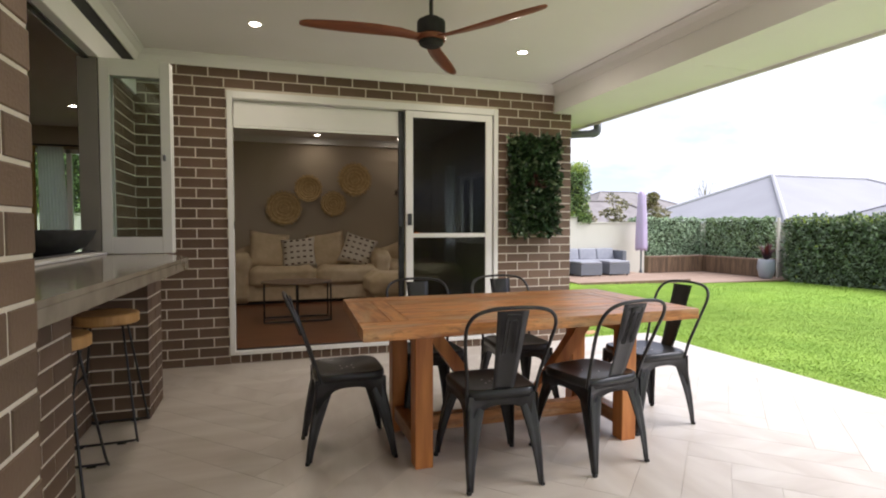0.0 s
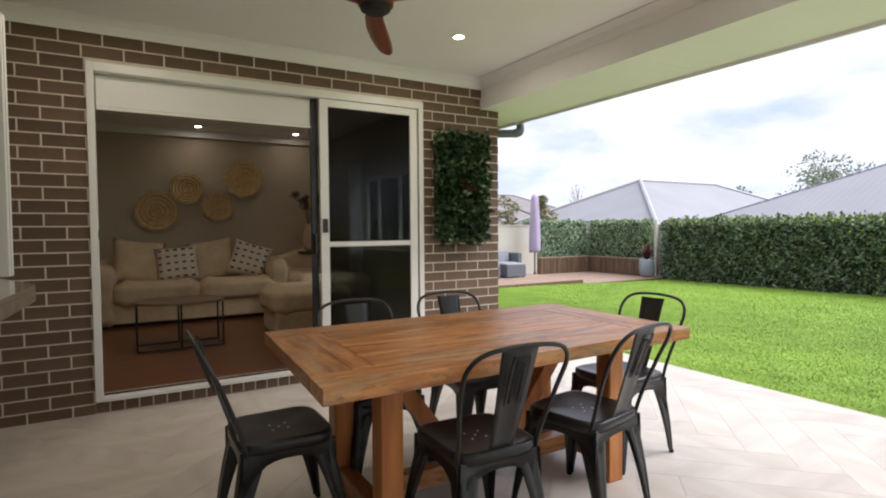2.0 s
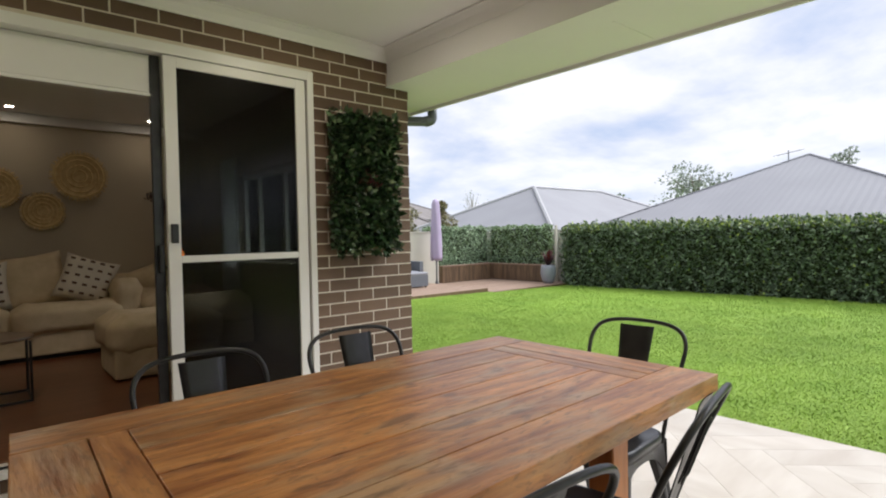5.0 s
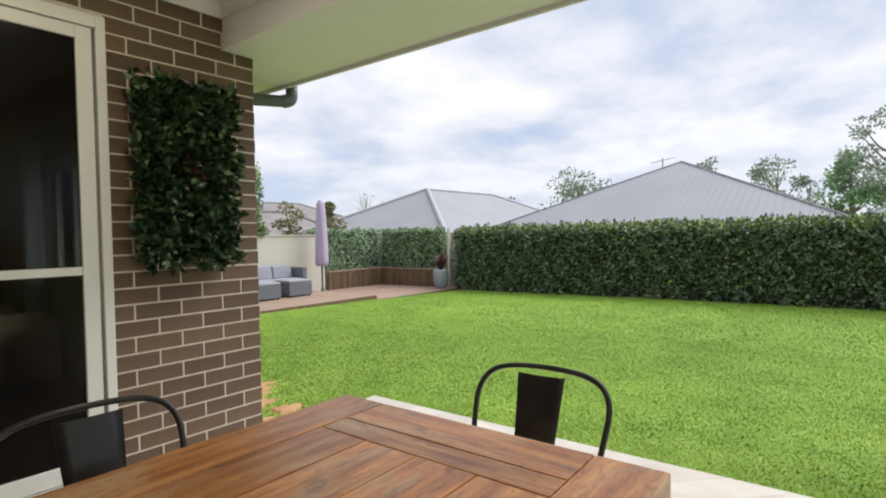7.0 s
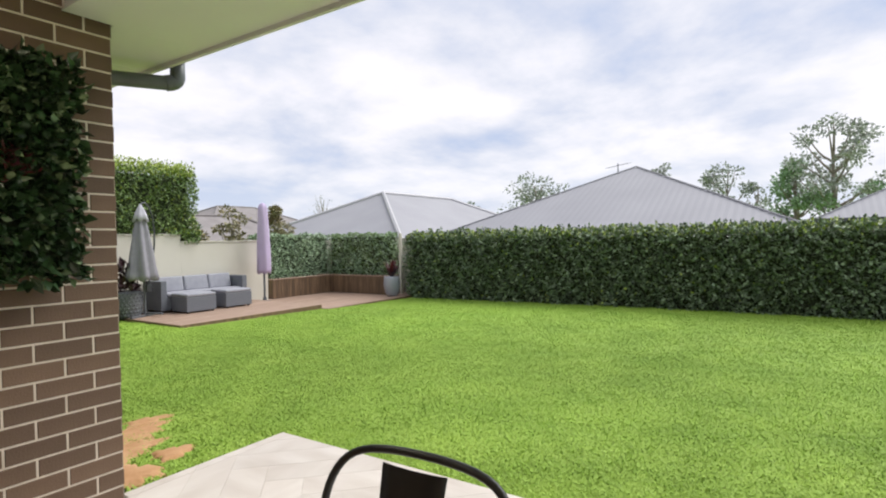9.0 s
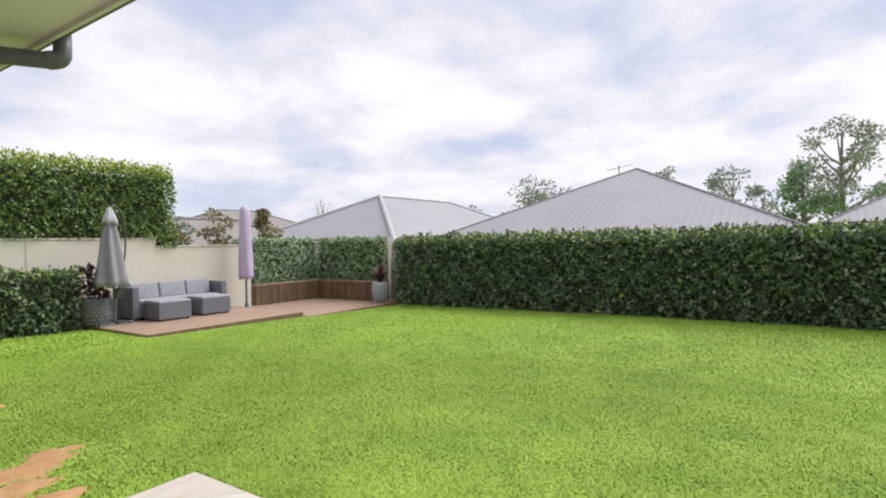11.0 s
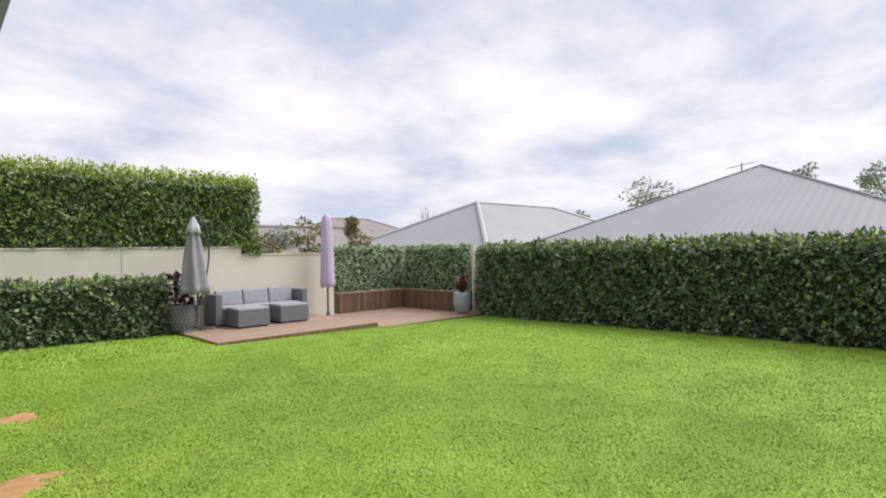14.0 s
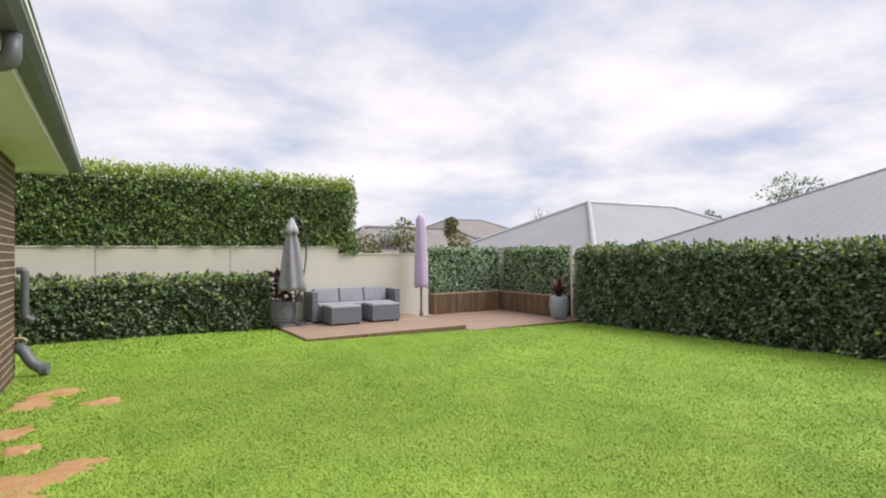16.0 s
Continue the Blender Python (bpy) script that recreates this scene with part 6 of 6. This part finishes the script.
def tiles():
    W, K, g = 0.20, 5, 0.0007
    r = math.sqrt(0.5)

    def turned(p):
        return (1.6 + (p[0] - p[1]) * r, 2.0 + (p[0] + p[1]) * r)

    def lay(poly):
        poly = [turned(p) for p in poly]
        for area in ((-0.89, -2.0, SLAB_X, 4.985), (3.11, 4.987, SLAB_X, SLAB_Y)):
            q = clip_poly(poly, *area)
            if len(q) < 3:
                continue
            s = sum(q[i][0] * q[(i + 1) % len(q)][1] - q[(i + 1) % len(q)][0] * q[i][1] for i in range(len(q))) / 2
            if abs(s) < 0.002:
                continue
            if s < 0:
                q = q[::-1]
            bm = bmesh.new()
            top, bot = [bm.verts.new((*p, 0.0)) for p in q], [bm.verts.new((*p, -0.0055)) for p in q]
            bm.faces.new(top)
            for i in range(len(q)):
                j = (i + 1) % len(q)
                bm.faces.new((bot[i], bot[j], top[j], top[i]))
            part("floor_tile", bm, mats[len(made) % 2], floor_slab)
            made.append(1)

    made, mats = [], [M_TILE, M_TILE_B]
    N = 26
    for i in range(-N, N):
        for j in range(-N, N):
            # herringbone: a flat or an upright plank starts in some cells
            if (i - j) % (2 * K) == 0:
                lay([(i * W + g, j * W + g), ((i + K) * W - g, j * W + g), ((i + K) * W - g, (j + 1) * W - g), (i * W + g, (j + 1) * W - g)])
            if (i - j) % (2 * K) == 2 * K - 1:
                lay([(i * W + g, j * W + g), ((i + 1) * W - g, j * W + g), ((i + 1) * W - g, (j + K) * W - g), (i * W + g, (j + K) * W - g)])


M_TILE_B = mat("cream_stone_tile_cross", (0.50, 0.44, 0.38), (0.63, 0.58, 0.52), 1.6, 0.40, bump=0.1, bscale=40, stretch=(4, 1, 1), vary=0.05, big=0.05)
for m_, a_ in ((M_TILE, 45), (M_TILE_B, 45)):
    m_.node_tree.nodes["Mapping"].inputs["Rotation"].default_value = (0, 0, radians(-a_))
tiles()

BRICKS = {}
PITCH, COURSE, BL, JOINT0 = 0.240, 0.0843, 0.230, 2.3425


def brick_mesh(length, height=0.0745):
    key = (round(length, 3), height)
    if key not in BRICKS:
        bm = bmesh.new()
        box_bm(bm, -length / 2, 0.0, -height / 2, length / 2, 0.012, height / 2)
        bmesh.ops.bevel(bm, geom=[e for e in bm.edges if all(v.co.y < 0.001 for v in e.verts)], offset=0.0025, segments=1, affect="EDGES")
        BRICKS[key] = to_mesh("brick", bm, M_BRICK)
    return BRICKS[key]


def lay_bricks(wall, origin, rz, length, ztop, courses, holes=(), first=0.0, odd=0.12, joined=None):
    """Stretcher bond over a face: u runs from the origin along the face, which looks to -y before its turn rz."""
    base = pose(origin[0], origin[1], 0, 0, 0, rz)
    for k in range(courses):
        z1 = ztop - k * COURSE
        zc = z1 - 0.005 - 0.03725
        u = (first - (odd if k % 2 else 0.0)) % PITCH - PITCH
        while u < length:
            a, b = max(u, 0.0), min(u + BL, length)
            spans = [(a, b)]
            for h0, h1, hz0, hz1 in holes:
                if hz0 < zc < hz1:
                    spans = [s for p, q in spans for s in ((p, min(q, h0)), (max(p, h1), q)) if s[1] - s[0] > 0.001]
            for p, q in spans:
                if q - p > 0.03:
                    m = base @ pose((p + q) / 2, 0, zc)
                    if joined is not None and joined[1](m.translation):
                        bx = joined[0]
                        box_bm(bx, -(q - p) / 2, 0, -0.03725, (q - p) / 2, 0.012, 0.03725, m)
                    else:
                        ob = new("brick", brick_mesh(q - p))
                        ob.matrix_basis, ob.parent = m, wall
            u += PITCH


TOPZ = JOINT0 + 2 * COURSE
lay_bricks(wall_north, (-0.9, 4.992), 0, 0.695, JOINT0, 28, first=0.695, odd=0.12)
lay_bricks(wall_north, (DX1, 4.992), 0, 0.821, JOINT0, 28, first=0.821 - 0.115, odd=0.12)
lay_bricks(wall_north, (-0.9, 4.992), 0, 3.996, TOPZ, 2, first=0.08, odd=0.12)
x = DX0 + 0.002
while x < DX1 - 0.05:
    ob = new("sill_brick", brick_mesh(0.076, 0.066))
    ob.matrix_basis, ob.parent = pose(x + 0.038, 4.990, 0.036), wall_north
    x += 0.0855
east_rest = bmesh.new()
lay_bricks(wall_east, (3.096, 5.0), 90, 4.85, JOINT0, 31, holes=((WY0 - 5.0, WY1 - 5.0, WZ0, WZ1),), first=0.0, odd=0.12, joined=(east_rest, lambda p: p.y < 7.6))
part("far_bricks", east_rest, M_BRICK, wall_east, kind="stuff")
lay_bricks(wall_west, (-0.892, 4.0), 90, 0.985, TOPZ, 30, first=0.0)
lay_bricks(wall_west, (-0.892, 1.22), 90, 2.78, TOPZ - 19 * COURSE, 11, first=0.0)
lay_bricks(wall_near, (-0.292, -0.905), 90, 2.16, TOPZ + 0.044, 31, first=2.16 - 0.115)
lay_bricks(pier_a, (-0.892, 3.712), 0, 0.31, TOPZ - 19 * COURSE, 11, first=0.0)
lay_bricks(pier_a, (-0.582, 3.712), 90, 0.43, TOPZ - 19 * COURSE, 11, first=0.11)
lay_bricks(pier_b, (-0.652, 2.19), 90, 0.43, TOPZ - 19 * COURSE, 11, first=0.11)
